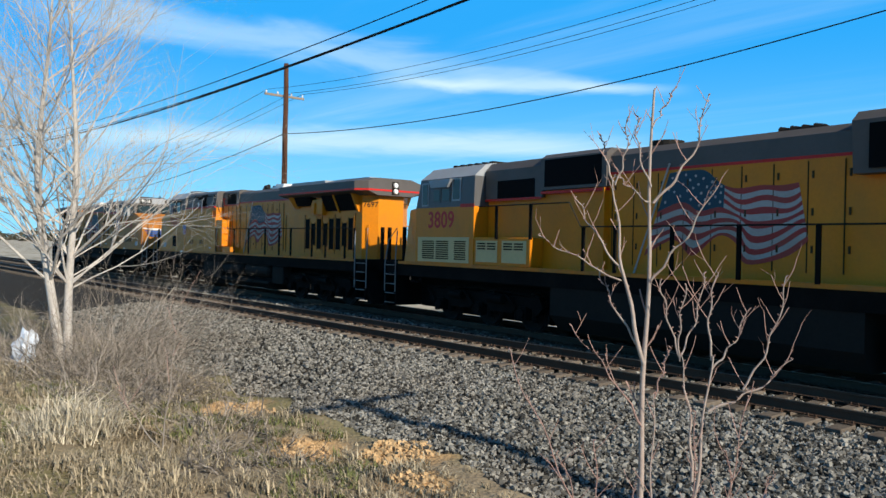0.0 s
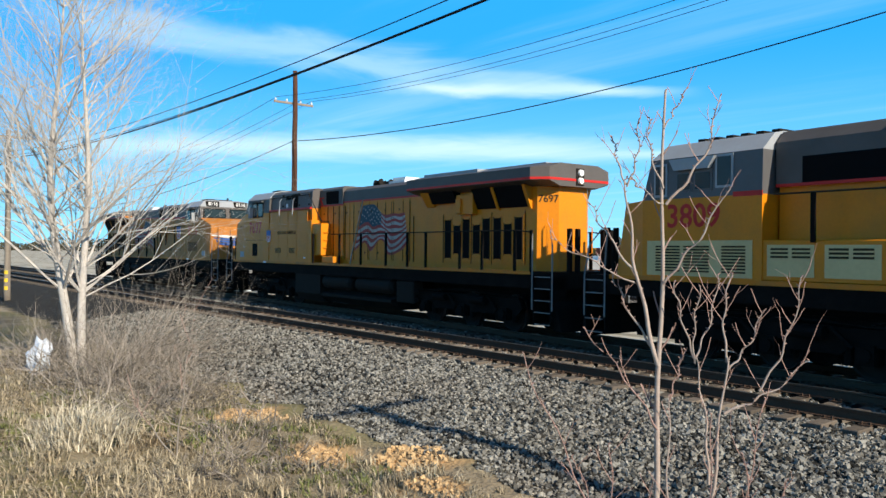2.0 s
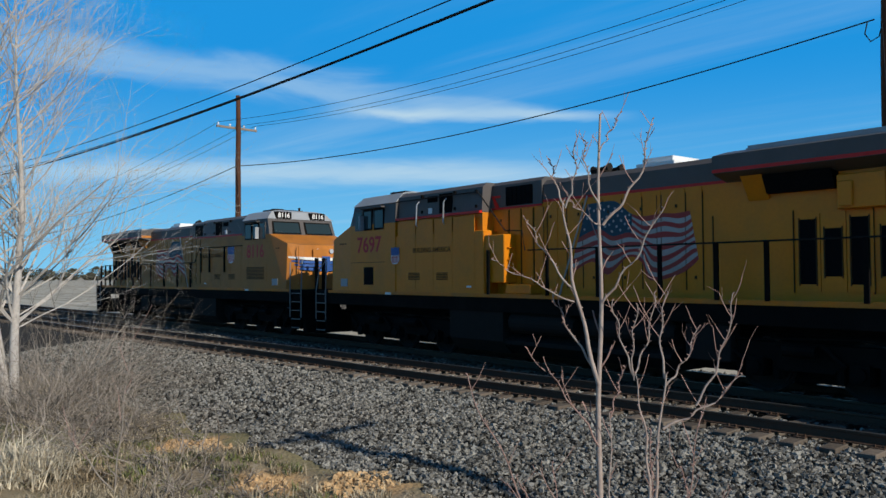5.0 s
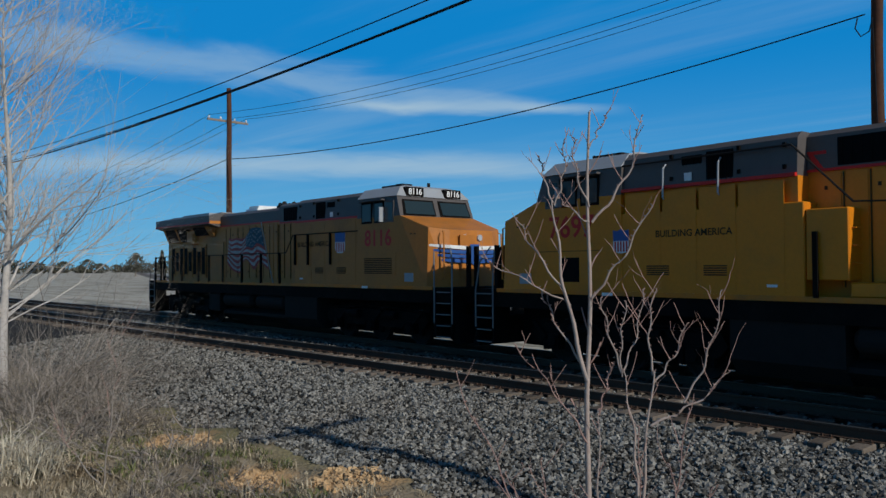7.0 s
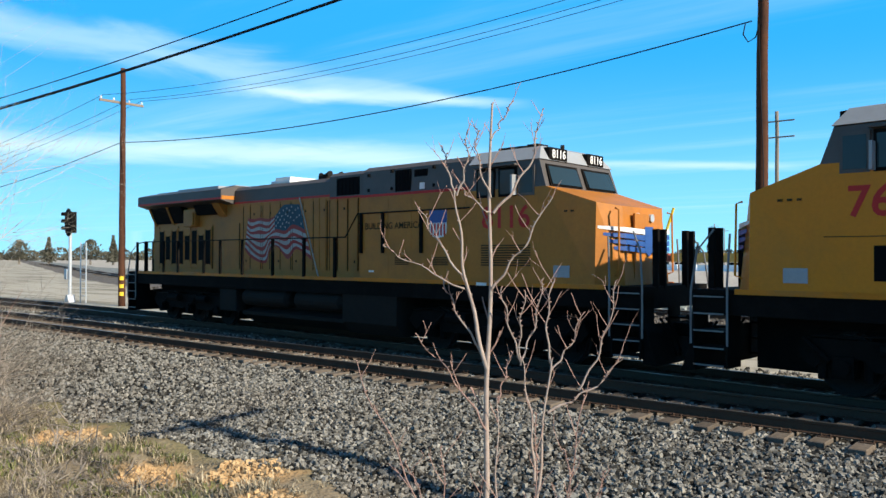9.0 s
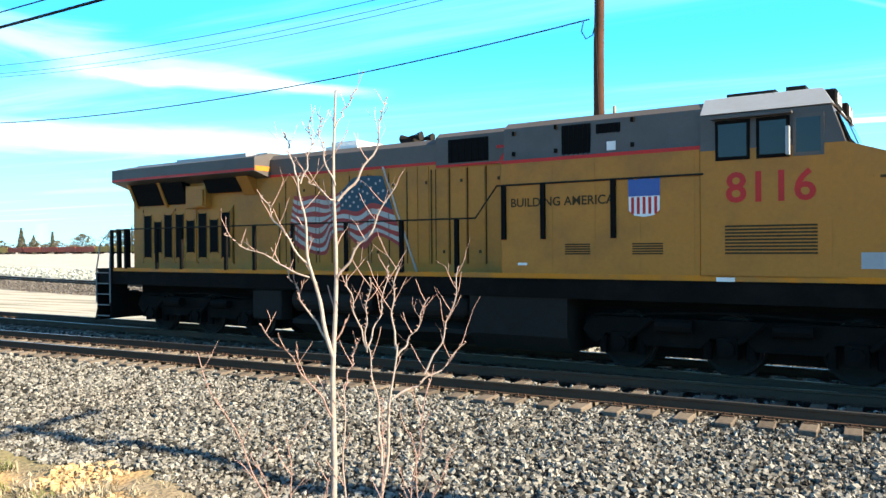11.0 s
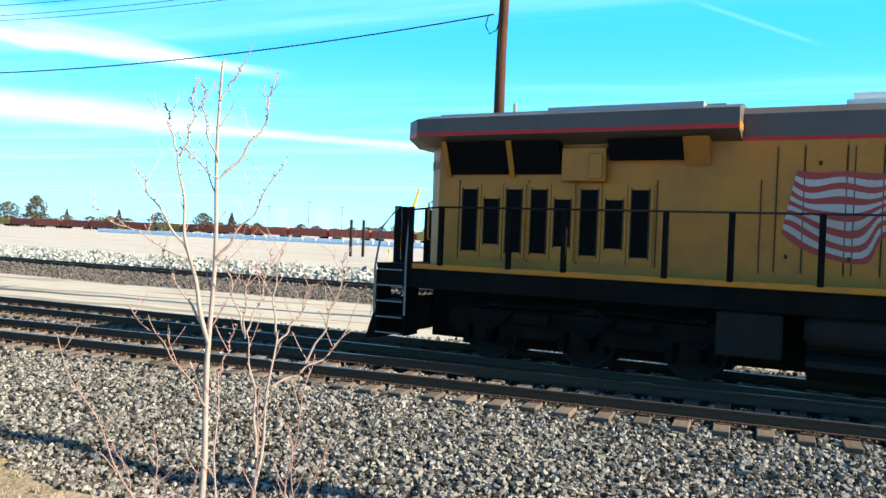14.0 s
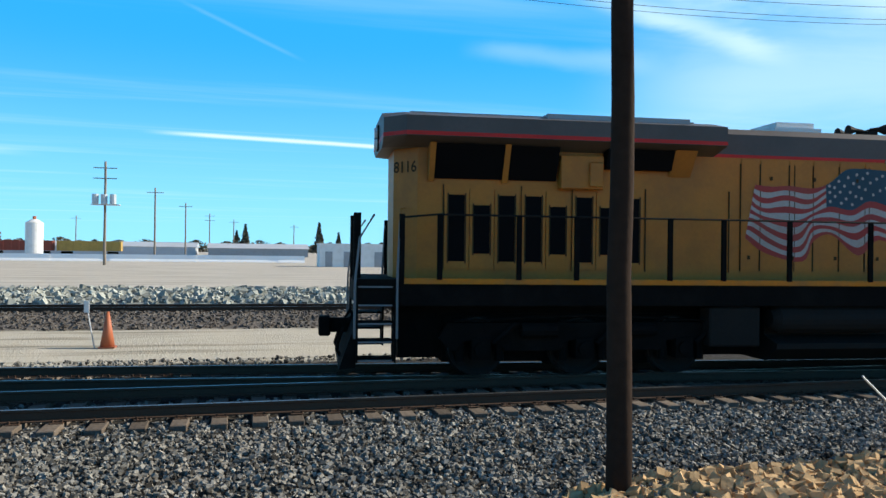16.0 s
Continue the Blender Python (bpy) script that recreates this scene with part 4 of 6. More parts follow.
    # windscreens and number boards
    for s in (-1, 1):
        bm = bmesh.new()
        loft(bm, [[(C(19.158), s * 0.10, 3.88), (C(19.158), s * 1.36, 3.88), (C(18.985), s * 1.30, 4.36), (C(18.985), s * 0.10, 4.36)],
                  [(C(19.185), s * 0.10, 3.89), (C(19.185), s * 1.36, 3.89), (C(19.012), s * 1.30, 4.37), (C(19.012), s * 0.10, 4.37)]])
        fr = part("windscreen", bm, BLACK, ob)
        bm = bmesh.new()
        loft(bm, [[(C(19.19), s * 0.16, 3.92), (C(19.19), s * 1.30, 3.92), (C(19.03), s * 1.25, 4.32), (C(19.03), s * 0.16, 4.32)],
                  [(C(19.20), s * 0.16, 3.92), (C(19.20), s * 1.30, 3.92), (C(19.04), s * 1.25, 4.32), (C(19.04), s * 0.16, 4.32)]])
        part("pane", bm, GLASS, fr)
        bm = bmesh.new()
        box(bm, C(18.72), C(18.98), *sorted((s * 0.42, s * 1.12)), 4.46, 4.76)
        rounded(bm, 0.02)
        nb = part("number_board", bm, BLACK, ob)
        lettering("board_number", number, 0.19, WHITE, nb, pose(C(18.99), s * 0.77, 4.61, 90, 0, 90))
    # horn cluster, air conditioner, exhaust
    bm = bmesh.new()
    for yy, dx in ((-0.3, 0.35), (-0.1, -0.35), (0.1, 0.4), (0.3, -0.3)):
        tube(bm, [(U(10.0), yy, 4.82), (U(10.0) + dx * 0.5, yy, 4.83), (U(10.0) + dx, yy, 4.83)], [0.03, 0.045, 0.11], 8)
    box(bm, U(9.9), U(10.1), -0.4, 0.4, 4.62, 4.78)
    part("horn", bm, TANK_GREY, ob)
    bm = bmesh.new()
    box(bm, U(7.7), U(8.7), -0.6, 0.6, 4.62, 4.74)
    box(bm, U(7.8), U(8.6), -0.5, 0.5, 4.74, 4.86)
    part("roof_box", bm, WHITE, ob, "white roof box")
    bm = bmesh.new()
    box(bm, U(-0.03), U(0.02), -0.15, 0.15, 4.10, 4.56)
    rounded(bm, 0.01)
    lamp = part("tail_light", bm, TANK_GREY, ob, "pair of round tail lamps in a dark plate")
    for z in (4.22, 4.44):
        bm = bmesh.new()
        tube(bm, [(U(-0.08), 0, z), (U(-0.03), 0, z)], [0.085, 0.10], 14)
        part("lens", bm, WHITE, lamp)
    for s in (-1, 1):
        bm = bmesh.new()
        tube(bm, [(U(0.42), s * 0.84, 3.0), (U(0.34), s * 0.88, 2.97), (U(0.34), s * 0.88, 2.25), (U(0.42), s * 0.84, 2.22)], 0.018, 6)
        part("tail_grab_iron", bm, paint, ob)
    if older:
        for s in (-1, 1):
            bm = bmesh.new()
            box(bm, U(12.2), U(12.94), *sorted((s * 1.0, s * 1.45)), 2.05, 3.30)
            rounded(bm, 0.02)
            cup = part("side_cupboard", bm, paint, ob)
            for z in (2.35, 2.65, 2.95):
                bm = bmesh.new()
                tube(bm, [(U(12.2), s * 1.12, z), (U(12.14), s * 1.12, z), (U(12.14), s * 1.34, z), (U(12.2), s * 1.34, z)], 0.014, 5)
                part("rung", bm, paint, cup)
            bm = bmesh.new()
            box(bm, U(11.3), U(12.2), *sorted((s * 1.0, s * 1.42)), 1.77, 2.02)
            rounded(bm, 0.02)
            part("step_box", bm, paint, ob)
    for s in (-1, 1):
        low = [(U(0.9), 2.86), (U(12.5), 2.86)]
        posts = [(U(u), 1.75, 2.86) for u in (0.3, 0.95, 2.34, 3.38, 5.12, 6.15, 7.45, 9.1, 10.65, 12.05)]
        if older:
            handrail(ob, [[(U(0.3), 2.80), (U(0.9), 2.86), (U(11.3), 2.86)], [(U(11.4), 2.86), (U(11.5), 3.35), (U(12.1), 3.38), (U(13.15), 4.46), (U(16.9), 4.46)]], posts[:-1] + [(U(12.75), 1.75, 2.9)], s)
            for u in (14.6, 15.86):
                bm = bmesh.new()
                tube(bm, [(U(u), s * 1.40, 4.40), (U(u), s * 1.50, 4.30), (U(u), s * 1.52, 3.72), (U(u), s * 1.42, 3.62)], 0.02, 6)
                part("grab_iron", bm, PALE_GREY, ob, "pale bent grab iron")
        else:
            handrail(ob, [[(U(0.3), 2.80), *low, (U(13.0), 3.48), (U(17.0), 3.48)]], posts + [(U(u), 2.42, 3.48) for u in (13.15, 14.0, 15.4)], s)
    end_steps(ob, U(-0.45), -1)
    end_steps(ob, C(21.4), 1)
    # fuel tank, air reservoirs, boxes
    bm = bmesh.new()
    prism(bm, [(-1.42, 1.30), (1.42, 1.30), (1.42, 0.55), (1.15, 0.24), (-1.15, 0.24), (-1.42, 0.55)], U(12.3), U(14.45))
    prism(bm, [(-0.95, 1.30), (0.95, 1.30), (0.95, 0.24), (-0.95, 0.24)], U(7.3), U(12.3))
    part("fuel_tank", bm, TANK_GREY, ob, "dusty black fuel tank")
    bm = bmesh.new()
    for s in (-1, 1):
        prism(bm, [(s * 0.95, 0.72), (s * 1.38, 0.60), (s * 1.38, 0.50), (s * 0.95, 0.24)], U(7.3), U(12.3))
    part("tank_skirt", bm, TANK_GREY, ob)
    for s in (-1, 1):
        for a, b in ((7.25, 9.7), (10.0, 12.2)):
            bm = bmesh.new()
            tube(bm, [(U(a), s * 1.18, 1.05), (U(a + 0.12), s * 1.18, 1.05), (U(b - 0.12), s * 1.18, 1.05), (U(b), s * 1.18, 1.05)], [0.16, 0.27, 0.27, 0.16], 18)
            part("air_reservoir", bm, TANK_GREY, ob, smooth=False)
        bm = bmesh.new()
        box(bm, U(5.95), U(6.95), *sorted((s * 1.0, s * 1.40)), 0.55, 1.28)
        rounded(bm, 0.03)
        part("equipment_box", bm, TANK_GREY, ob)
    wheels, store = [], []
    bogie(ob, U(3.65), [U(1.75), U(3.65), U(5.55)], wheels, store)
    bogie(ob, U(17.35), [U(15.4), U(17.3), U(19.25)], wheels, store)
    return ob, wheels


def emd_unit(name, number, label):
    """A six-axle road engine with a square hood; its front points to +x and v counts back from the nose."""
    ob = empty(name, label, "locomotive", "locomotives of the train")
    V = lambda v: 10.7 - v
    underframe(ob, V(21.9), V(-0.75))
    bm = bmesh.new()
    prism(bm, [(-1.0, 1.75), (1.0, 1.75), (1.0, 4.12), (-1.0, 4.12)], V(21.2), V(4.1))
    part("hood", bm, YELLOW, ob)
    bm = bmesh.new()
    prism(bm, [(-1.0, 4.12), (1.0, 4.12), (1.0, 4.52), (0.8, 4.68), (-0.8, 4.68), (-1.0, 4.52)], V(21.2), V(8.7))
    prism(bm, [(-1.12, 3.62), (1.12, 3.62), (1.12, 4.45), (0.9, 4.68), (-0.9, 4.68), (-1.12, 4.45)], V(6.5), V(4.1))
    part("hood_roof", bm, GREY, ob)
    bm = bmesh.new()
    prism(bm, [(-1.14, 3.80), (1.14, 3.80), (1.14, 4.62), (0.95, 4.74), (-0.95, 4.74), (-1.14, 4.62)], V(8.75), V(6.45))
    part("blower_housing", bm, GREY, ob)
    bm = bmesh.new()
    prism(bm, [(-1.35, 3.70), (1.35, 3.70), (1.42, 4.62), (1.2, 4.80), (-1.2, 4.80), (-1.42, 4.62)], V(20.9), V(14.7))
    part("radiator_housing", bm, GREY, ob)
    bm = bmesh.new()
    for s in (-1, 1):
        box(bm, V(14.7), V(8.75), *sorted((s * 0.99, s * 1.010)), 4.07, 4.13)
        box(bm, V(6.45), V(4.1), *sorted((s * 1.11, s * 1.13)), 3.58, 3.64)
        box(bm, V(8.75), V(6.45), *sorted((s * 1.0, s * 1.13)), 3.70, 3.77)
    part("red_stripe", bm, RED, ob)
    for s in (-1, 1):
        panel(ob, "roof_grille", V(8.6), V(6.6), 3.88, 4.58, 1.14, s, GRILLE, 0.012)
        panel(ob, "roof_grille", V(6.2), V(4.65), 3.64, 4.14, 1.12, s, GRILLE, 0.012)
        panel(ob, "roof_grille", V(20.7), V(15.0), 3.78, 4.55, 1.40, s, GRILLE, 0.02)
        xs = [8.85, 9.5, 10.2, 10.9, 11.6, 12.3, 13.0, 13.7, 14.4]
        for a, b in zip(xs, xs[1:]):
            panel(ob, "hood_door", V(b - 0.015), V(a + 0.015), 1.92, 4.02, 1.0, s, YELLOW, 0.014)
        bm = bmesh.new()
        for a in xs:
            for z in (2.3, 3.0, 3.7):
                box(bm, V(a + 0.12), V(a + 0.08), *sorted((s * 1.012, s * 1.03)), z, z + 0.14)
        tagged(part("door_hinge", bm, SEAM, ob), kind="stuff")
        # low boxes beside the hood, with louvres
        bm = bmesh.new()
        box(bm, V(6.45), V(3.95), *sorted((s * 1.0, s * 1.46)), 1.77, 2.55)
        rounded(bm, 0.02)
        lb = part("battery_box", bm, YELLOW, ob)
        for a, b in ((4.15, 5.1), (5.3, 6.3)):
            panel(lb, "box_cover", V(b), V(a), 1.86, 2.46, 1.46, s, PALE_CREAM, 0.012)
            for c in (a + 0.08, a + 0.52):
                louvre(lb, V(c + 0.36), V(c), 2.2, 2.42, 1.473, s, 3)
        panel(ob, "hood_face", V(8.72), V(8.66), 1.8, 3.78, 1.0, s, YELLOW, 0.16)
        panel(ob, "intake_panel", V(3.85), V(1.2), 1.80, 2.55, 1.49, s, PALE_CREAM, 0.012)
        for a, b in ((1.45, 2.1), (2.2, 2.85), (3.15, 3.7)):
            louvre(ob, V(b), V(a), 1.88, 2.46, 1.503, s, 9)
        flag(ob, V(13.35), V(9.85), 4.22, 1.022, s)
        seam_strips(ob, [V(a) for a in xs], 1.93, 4.02, 1.0, s)
        side_text("cab_number", number, 0.50, RED, ob, V(2.42), 1.494, 3.05, s, "large red road number")
        for a, b, z0, z1 in ((1.38, 1.74, 3.50, 4.22), (1.98, 2.40, 3.58, 4.02), (2.44, 2.90, 3.58, 4.02), (2.98, 3.40, 3.62, 4.30)):
            f = panel(ob, "cab_window", V(b), V(a), z0, z1, 1.48, s, PALE_GREY if z1 > 4.1 else MID_GREY, 0.02)
            bm = bmesh.new()
            box(bm, V(b - 0.05), V(a + 0.05), *sorted((s * 1.497, s * 1.509)), z0 + 0.05, z1 - 0.05)
            part("pane", bm, GLASS, f)
        bm = bmesh.new()
        slab(bm, [(V(3.02), 4.28), (V(1.86), 4.28), (V(2.0), 4.04), (V(2.86), 4.04)], *sorted((s * 1.50, s * 1.60)))
        part("window_visor", bm, PALE_GREY, ob)
        bm = bmesh.new()
        box(bm, V(4.06), V(3.4), *sorted((s * 1.485, s * 1.497)), 3.42, 3.52)
        part("cab_stripe", bm, RED, ob)
        handrail(ob, [[(V(21.5), 2.82), (V(8.3), 2.82), (V(7.9), 3.42), (V(4.3), 3.42)]],
                 [(V(v), 1.75, 2.82) for v in (21.4, 19.6, 17.8, 16.0, 14.2, 12.6, 11.0, 9.4, 8.4)] + [(V(v), 2.5, 3.42) for v in (6.5, 5.1)], s)
    bm = bmesh.new()
    ring = lambda y, z, f: [(V(4.05), y, z), (V(f), y, z), (V(f), -y, z), (V(4.05), -y, z)]
    loft(bm, [ring(1.49, 1.75, 1.05), ring(1.49, 3.45, 1.05)])
    part("cab_side", bm, YELLOW, ob)
    bm = bmesh.new()
    loft(bm, [ring(1.49, 3.45, 1.05), ring(1.47, 4.32, 1.28)])
    part("cab_top", bm, MID_GREY, ob, "grey upper cab")
    bm = bmesh.new()
    loft(bm, [ring(1.48, 4.32, 1.28), ring(1.1, 4.66, 1.42), ring(0.8, 4.72, 1.52)])
    part("cab_roof", bm, PALE_GREY, ob, "pale grey cab roof")
    bm = bmesh.new()
    for k in range(6):
        box(bm, V(3.9 - k * 0.36), V(3.72 - k * 0.36), -0.7, 0.7, 4.72, 4.80)
    part("roof_gear", bm, TANK_GREY, ob)
    bm = bmesh.new()
    loft(bm, [[(V(1.05), 1.49, 1.75), (V(1.05), 1.49, 3.45), (V(1.05), -1.49, 3.45), (V(1.05), -1.49, 1.75)],
              [(V(0.1), 1.30, 1.75), (V(0.3), 1.22, 3.42), (V(0.3), -1.22, 3.42), (V(0.1), -1.30, 1.75)],
              [(V(-0.15), 0.9, 1.75), (V(0.05), 0.8, 3.1), (V(0.05), -0.8, 3.1), (V(-0.15), -0.9, 1.75)]])
    part("nose", bm, YELLOW, ob)
    for s in (-1, 1):
        bm = bmesh.new()
        loft(bm, [[(V(1.05) + 0.01, s * 0.1, 3.55), (V(1.05) + 0.01, s * 1.35, 3.55), (V(1.28) + 0.01, s * 1.3, 4.28), (V(1.28) + 0.01, s * 0.1, 4.28)],
                  [(V(1.05) + 0.03, s * 0.1, 3.55), (V(1.05) + 0.03, s * 1.35, 3.55), (V(1.28) + 0.03, s * 1.3, 4.28), (V(1.28) + 0.03, s * 0.1, 4.28)]])
        part("windscreen", bm, GLASS, ob)
    for v in (9.6, 15.7, 17.6, 19.5):
        bm = bmesh.new()
        tube(bm, [(V(v), 0, 4.66), (V(v), 0, 4.88)], 0.62 if v > 15 else 0.4, 20)
        part("roof_fan", bm, TANK_GREY, ob)
    bm = bmesh.new()
    for dx in (-0.35, -0.1, 0.15, 0.4):
        tube(bm, [(V(13.2) + dx, -0.2, 4.72), (V(13.2) + dx + 0.2, -0.2, 4.84), (V(13.2) + dx + 0.42, -0.2, 4.84)], [0.03, 0.05, 0.10], 8)
    part("air_horn", bm, TANK_GREY, ob)
    end_steps(ob, V(-0.75), 1)
    end_steps(ob, V(21.9), -1)
    bm = bmesh.new()
    prism(bm, [(-1.42, 1.30), (1.42, 1.30), (1.42, 0.6), (1.1, 0.22), (-1.1, 0.22), (-1.42, 0.6)], V(15.0), V(7.2))
    part("fuel_tank", bm, TANK_GREY, ob, "dusty black fuel tank")
    wheels, store = [], []
    bogie(ob, V(4.0), [V(5.9), V(4.0), V(2.1)], wheels, store)
    bogie(ob, V(17.9), [V(19.8), V(17.9), V(16.0)], wheels, store)
    return ob, wheels


MID_GREY = grime("cab_grey", (0.085, 0.083, 0.085), 0.5, fine=16, coarse=1.0, vary=0.12, bump=0.03)
PALE_CREAM = grime("faded_cream", (0.60, 0.44, 0.20), 0.55, fine=14, coarse=1.0, vary=0.12, dirt=(0.3, 0.22, 0.12), bump=0.03)
LOCO_A, WHEELS_A = emd_unit("locomotive", "3809", "yellow and grey diesel locomotive with a painted flag, number 3809")
LOCO_B, WHEELS_B = ge_unit("locomotive", "7697", "yellow and grey diesel locomotive with flared radiators, number 7697", YELLOW, 0.35)
LOCO_C, WHEELS_C = ge_unit("locomotive", "8116", "dusty yellow and grey diesel locomotive, last of the train, number 8116", DUSTY)


# ---------------------------------------------------------------- utility poles and cables
def pole(label, x, y, z0, z1, r0, r1, material, group, arms=(), insulators=True, markers=False, lean=(0, 0), turn=0):
    ob = empty("utility_pole", label, "utility pole", group, at=pose(x, y, z0, 0, 0, turn))
    h = z1 - z0
    n = 10
    bm = bmesh.new()
    pts = [(lean[0] * i / n + 0.012 * math.sin(i * 1.7), lean[1] * i / n + 0.010 * math.sin(i * 2.3 + 1), -0.3 + (h + 0.3) * i / n) for i in range(n + 1)]
    tube(bm, pts, [r0 + (r1 - r0) * i / n for i in range(n + 1)], 14)
    part("shaft", bm, material, ob, smooth=True)
    for z, half, along in arms:
        bm = bmesh.new()
        if along == "y":
            box(bm, -0.06 - r1, 0.03 - r1, -half, half, z - z0 - 0.06, z - z0 + 0.06)
        else:
            box(bm, -half, half, -0.06 - r1, 0.03 - r1, z - z0 - 0.06, z - z0 + 0.06)
        part("crossarm", bm, GREY_WOOD, ob)
        if insulators:
            for e in (-0.92, -0.35, 0.35, 0.92):
                bm = bmesh.new()
                px, py = (-0.02 - r1, e * half) if along == "y" else (e * half, -0.02 - r1)
                tube(bm, [(px, py, z - z0 + 0.06), (px, py, z - z0 + 0.14), (px, py, z - z0 + 0.22)], [0.03, 0.055, 0.02], 6)
                part("insulator", bm, WHITE, ob)
    if markers:
        for i in range(3):
            bm = bmesh.new()
            zz = 0.55 + 0.42 * i
            rr = r0 + 0.012
            ring = [(rr * math.cos(t), rr * math.sin(t)) for t in (math.radians(-62 + 9 * k) for k in range(8))]
            loft(bm, [[(a, b, zz) for a, b in ring] + [(a * 0.94, b * 0.94, zz) for a, b in reversed(ring)], [(a, b, zz + 0.2) for a, b in ring] + [(a * 0.94, b * 0.94, zz + 0.2) for a, b in reversed(ring)]])
            part("marker_band", bm, MARK_YELLOW, ob)
    return ob


def cable(a, b, sag, r, label, group="overhead cables", n=36):
    """A cable that hangs between two places."""
    bm = bmesh.new()
    a, b = Vector(a), Vector(b)
    pts = []
    for i in range(n + 1):
        f = i / n
        p = a.lerp(b, f)
        pts.append((p.x, p.y, p.z - sag * 4 * f * (1 - f)))
    tube(bm, pts, r, 5)
    ob = part("cable", bm, CABLE)
    tagged(ob, label, "cable", group)


pole("dark wooden utility pole standing in the ballast beside the track", 4.12, 7.95, -0.6, 8.75, 0.145, 0.105, DARK_POLE_WOOD, "poles along the near cables", [(8.35, 1.25, "y")])
pole("weathered wooden utility pole by the signal, near cables", -47.4, 8.0, -0.6, 8.55, 0.17, 0.12, GREY_WOOD, "poles along the near cables", [(8.2, 1.2, "y")], markers=True)
pole("brown wooden utility pole with yellow markers by the sandy road", -7.15, 22.67, -0.35, 11.9, 0.19, 0.135, POLE_WOOD, "poles along the sandy road", [(11.2, 1.3, "y")], markers=True, lean=(0.10, 0))
pole("brown wooden utility pole with a crossarm and yellow markers", -40.2, 21.3, -0.35, 12.5, 0.19, 0.13, POLE_WOOD, "poles along the sandy road", [(10.65, 1.25, "y")], markers=True)
pole("brown wooden utility pole with a crossarm, far along the track", -125.0, 21.5, -0.35, 12.3, 0.19, 0.13, POLE_WOOD, "poles along the sandy road", [(10.65, 1.25, "y")])
for dy, z, far, sag, r in ((0.0, 6.75, 7.05, 0.85, 0.024), (0.25, 6.87, 7.24, 0.85, 0.011), (-0.15, 6.92, 7.37, 0.9, 0.011)):
    cable((4.05, 7.95 + dy, z), (-47.4, 8.0 + dy, far), sag, r, "black overhead cable beside the track")
    cable((-47.4, 8.0 + dy, far), (-98.0, 8.5 + dy, far), sag, r, "black overhead cable beside the track")
    cable((4.05, 7.95 + dy, z), (55.0, 7.5 + dy, far), sag, r, "black overhead cable beside the track")
cable((-7.35, 22.60, 9.08), (-40.2, 21.15, 8.47), 0.80, 0.022, "black cable slung between the roadside poles")
cable((-40.2, 21.15, 8.45), (-125.0, 21.4, 8.9), 2.6, 0.022, "black cable slung between the roadside poles")
for dy, z in ((-1.1, 10.9), (0.45, 11.25), (1.1, 11.3)):
    cable((-7.2, 22.67 + dy, z), (-40.3, 21.3 + dy, 10.9), 0.75, 0.011, "thin power line between the roadside poles")
    cable((-40.3, 21.3 + dy, 10.9), (-125.0, 21.5 + dy, 10.9), 2.6, 0.011, "thin power line between the roadside poles")
    cable((-7.2, 22.67 + dy, z), (26.0, 23.8 + dy, 11.3), 0.75, 0.009, "thin power line between the roadside poles")
# drip loop and riser wire on the roadside pole
bm = bmesh.new()
tube(bm, [(-7.5, 22.5, 9.0), (-7.55, 22.45, 8.7), (-7.4, 22.42, 8.45), (-7.2, 22.45, 8.55), (-7.12, 22.47, 8.9)], 0.018, 5)
tube(bm, [(-7.12, 22.45, 8.9), (-7.0, 22.46, 5.0), (-6.98, 22.46, 2.0)], 0.014, 5)
tagged(part("drip_loop", bm, CABLE), "black looped wire running down the wooden pole", "wire")
# a pale wire slanting down to the bank
bm = bmesh.new()
tube(bm, [(6.2, 6.75, 1.02), (6.9, 6.8, 0.45), (7.9, 6.9, -0.35)], 0.011, 5)
tagged(part("guy_wire", bm, SILVER), "thin pale guy wire slanting down to the bank", "guy wire")

# far yard poles: heading and distance give their places
for az, r, top, arms in ((-16.4, 74, 15.2, 2), (-9.0, 114.5, 13.8, 2), (-5.85, 156, 13.5, 1), (-3.85, 200, 13.3, 1), (-2.25, 260, 13.5, 2), (-0.6, 270, 12.0, 1), (-10.8, 290, 12.8, 1),
                         (-28.8, 280, 12.6, 1), (-31.2, 280, 13.9, 1), (-20.4, 290, 14.5, 1), (-19.75, 280, 12.6, 1), (-34.0, 300, 12.5, 1), (-24.0, 290, 12.5, 1), (3.6, 280, 11.0, 1)):
    a = radians(az)
    pole("dark utility pole across the gravel yard", r * math.sin(a), r * math.cos(a), -0.25, top, 0.2, 0.15, GREY_WOOD, "poles across the yard",
         [(top - 0.9 - 1.4 * i, 1.5, "x") for i in range(arms)], insulators=False)
a = radians(-9.0)
bm = bmesh.new()
for dx in (-1.1, 0, 1.1):
    tube(bm, [(114 * math.sin(a) + dx, 113.2 * math.cos(a), 8.0), (114 * math.sin(a) + dx, 113.2 * math.cos(a), 9.3)], 0.42, 10)
box(bm, 114 * math.sin(a) - 1.8, 114 * math.sin(a) + 1.8, 112.6, 113.8, 7.9, 8.02)
tagged(part("transformer_bank", bm, SILVER), "grey transformers on a pole platform across the yard", "transformer")

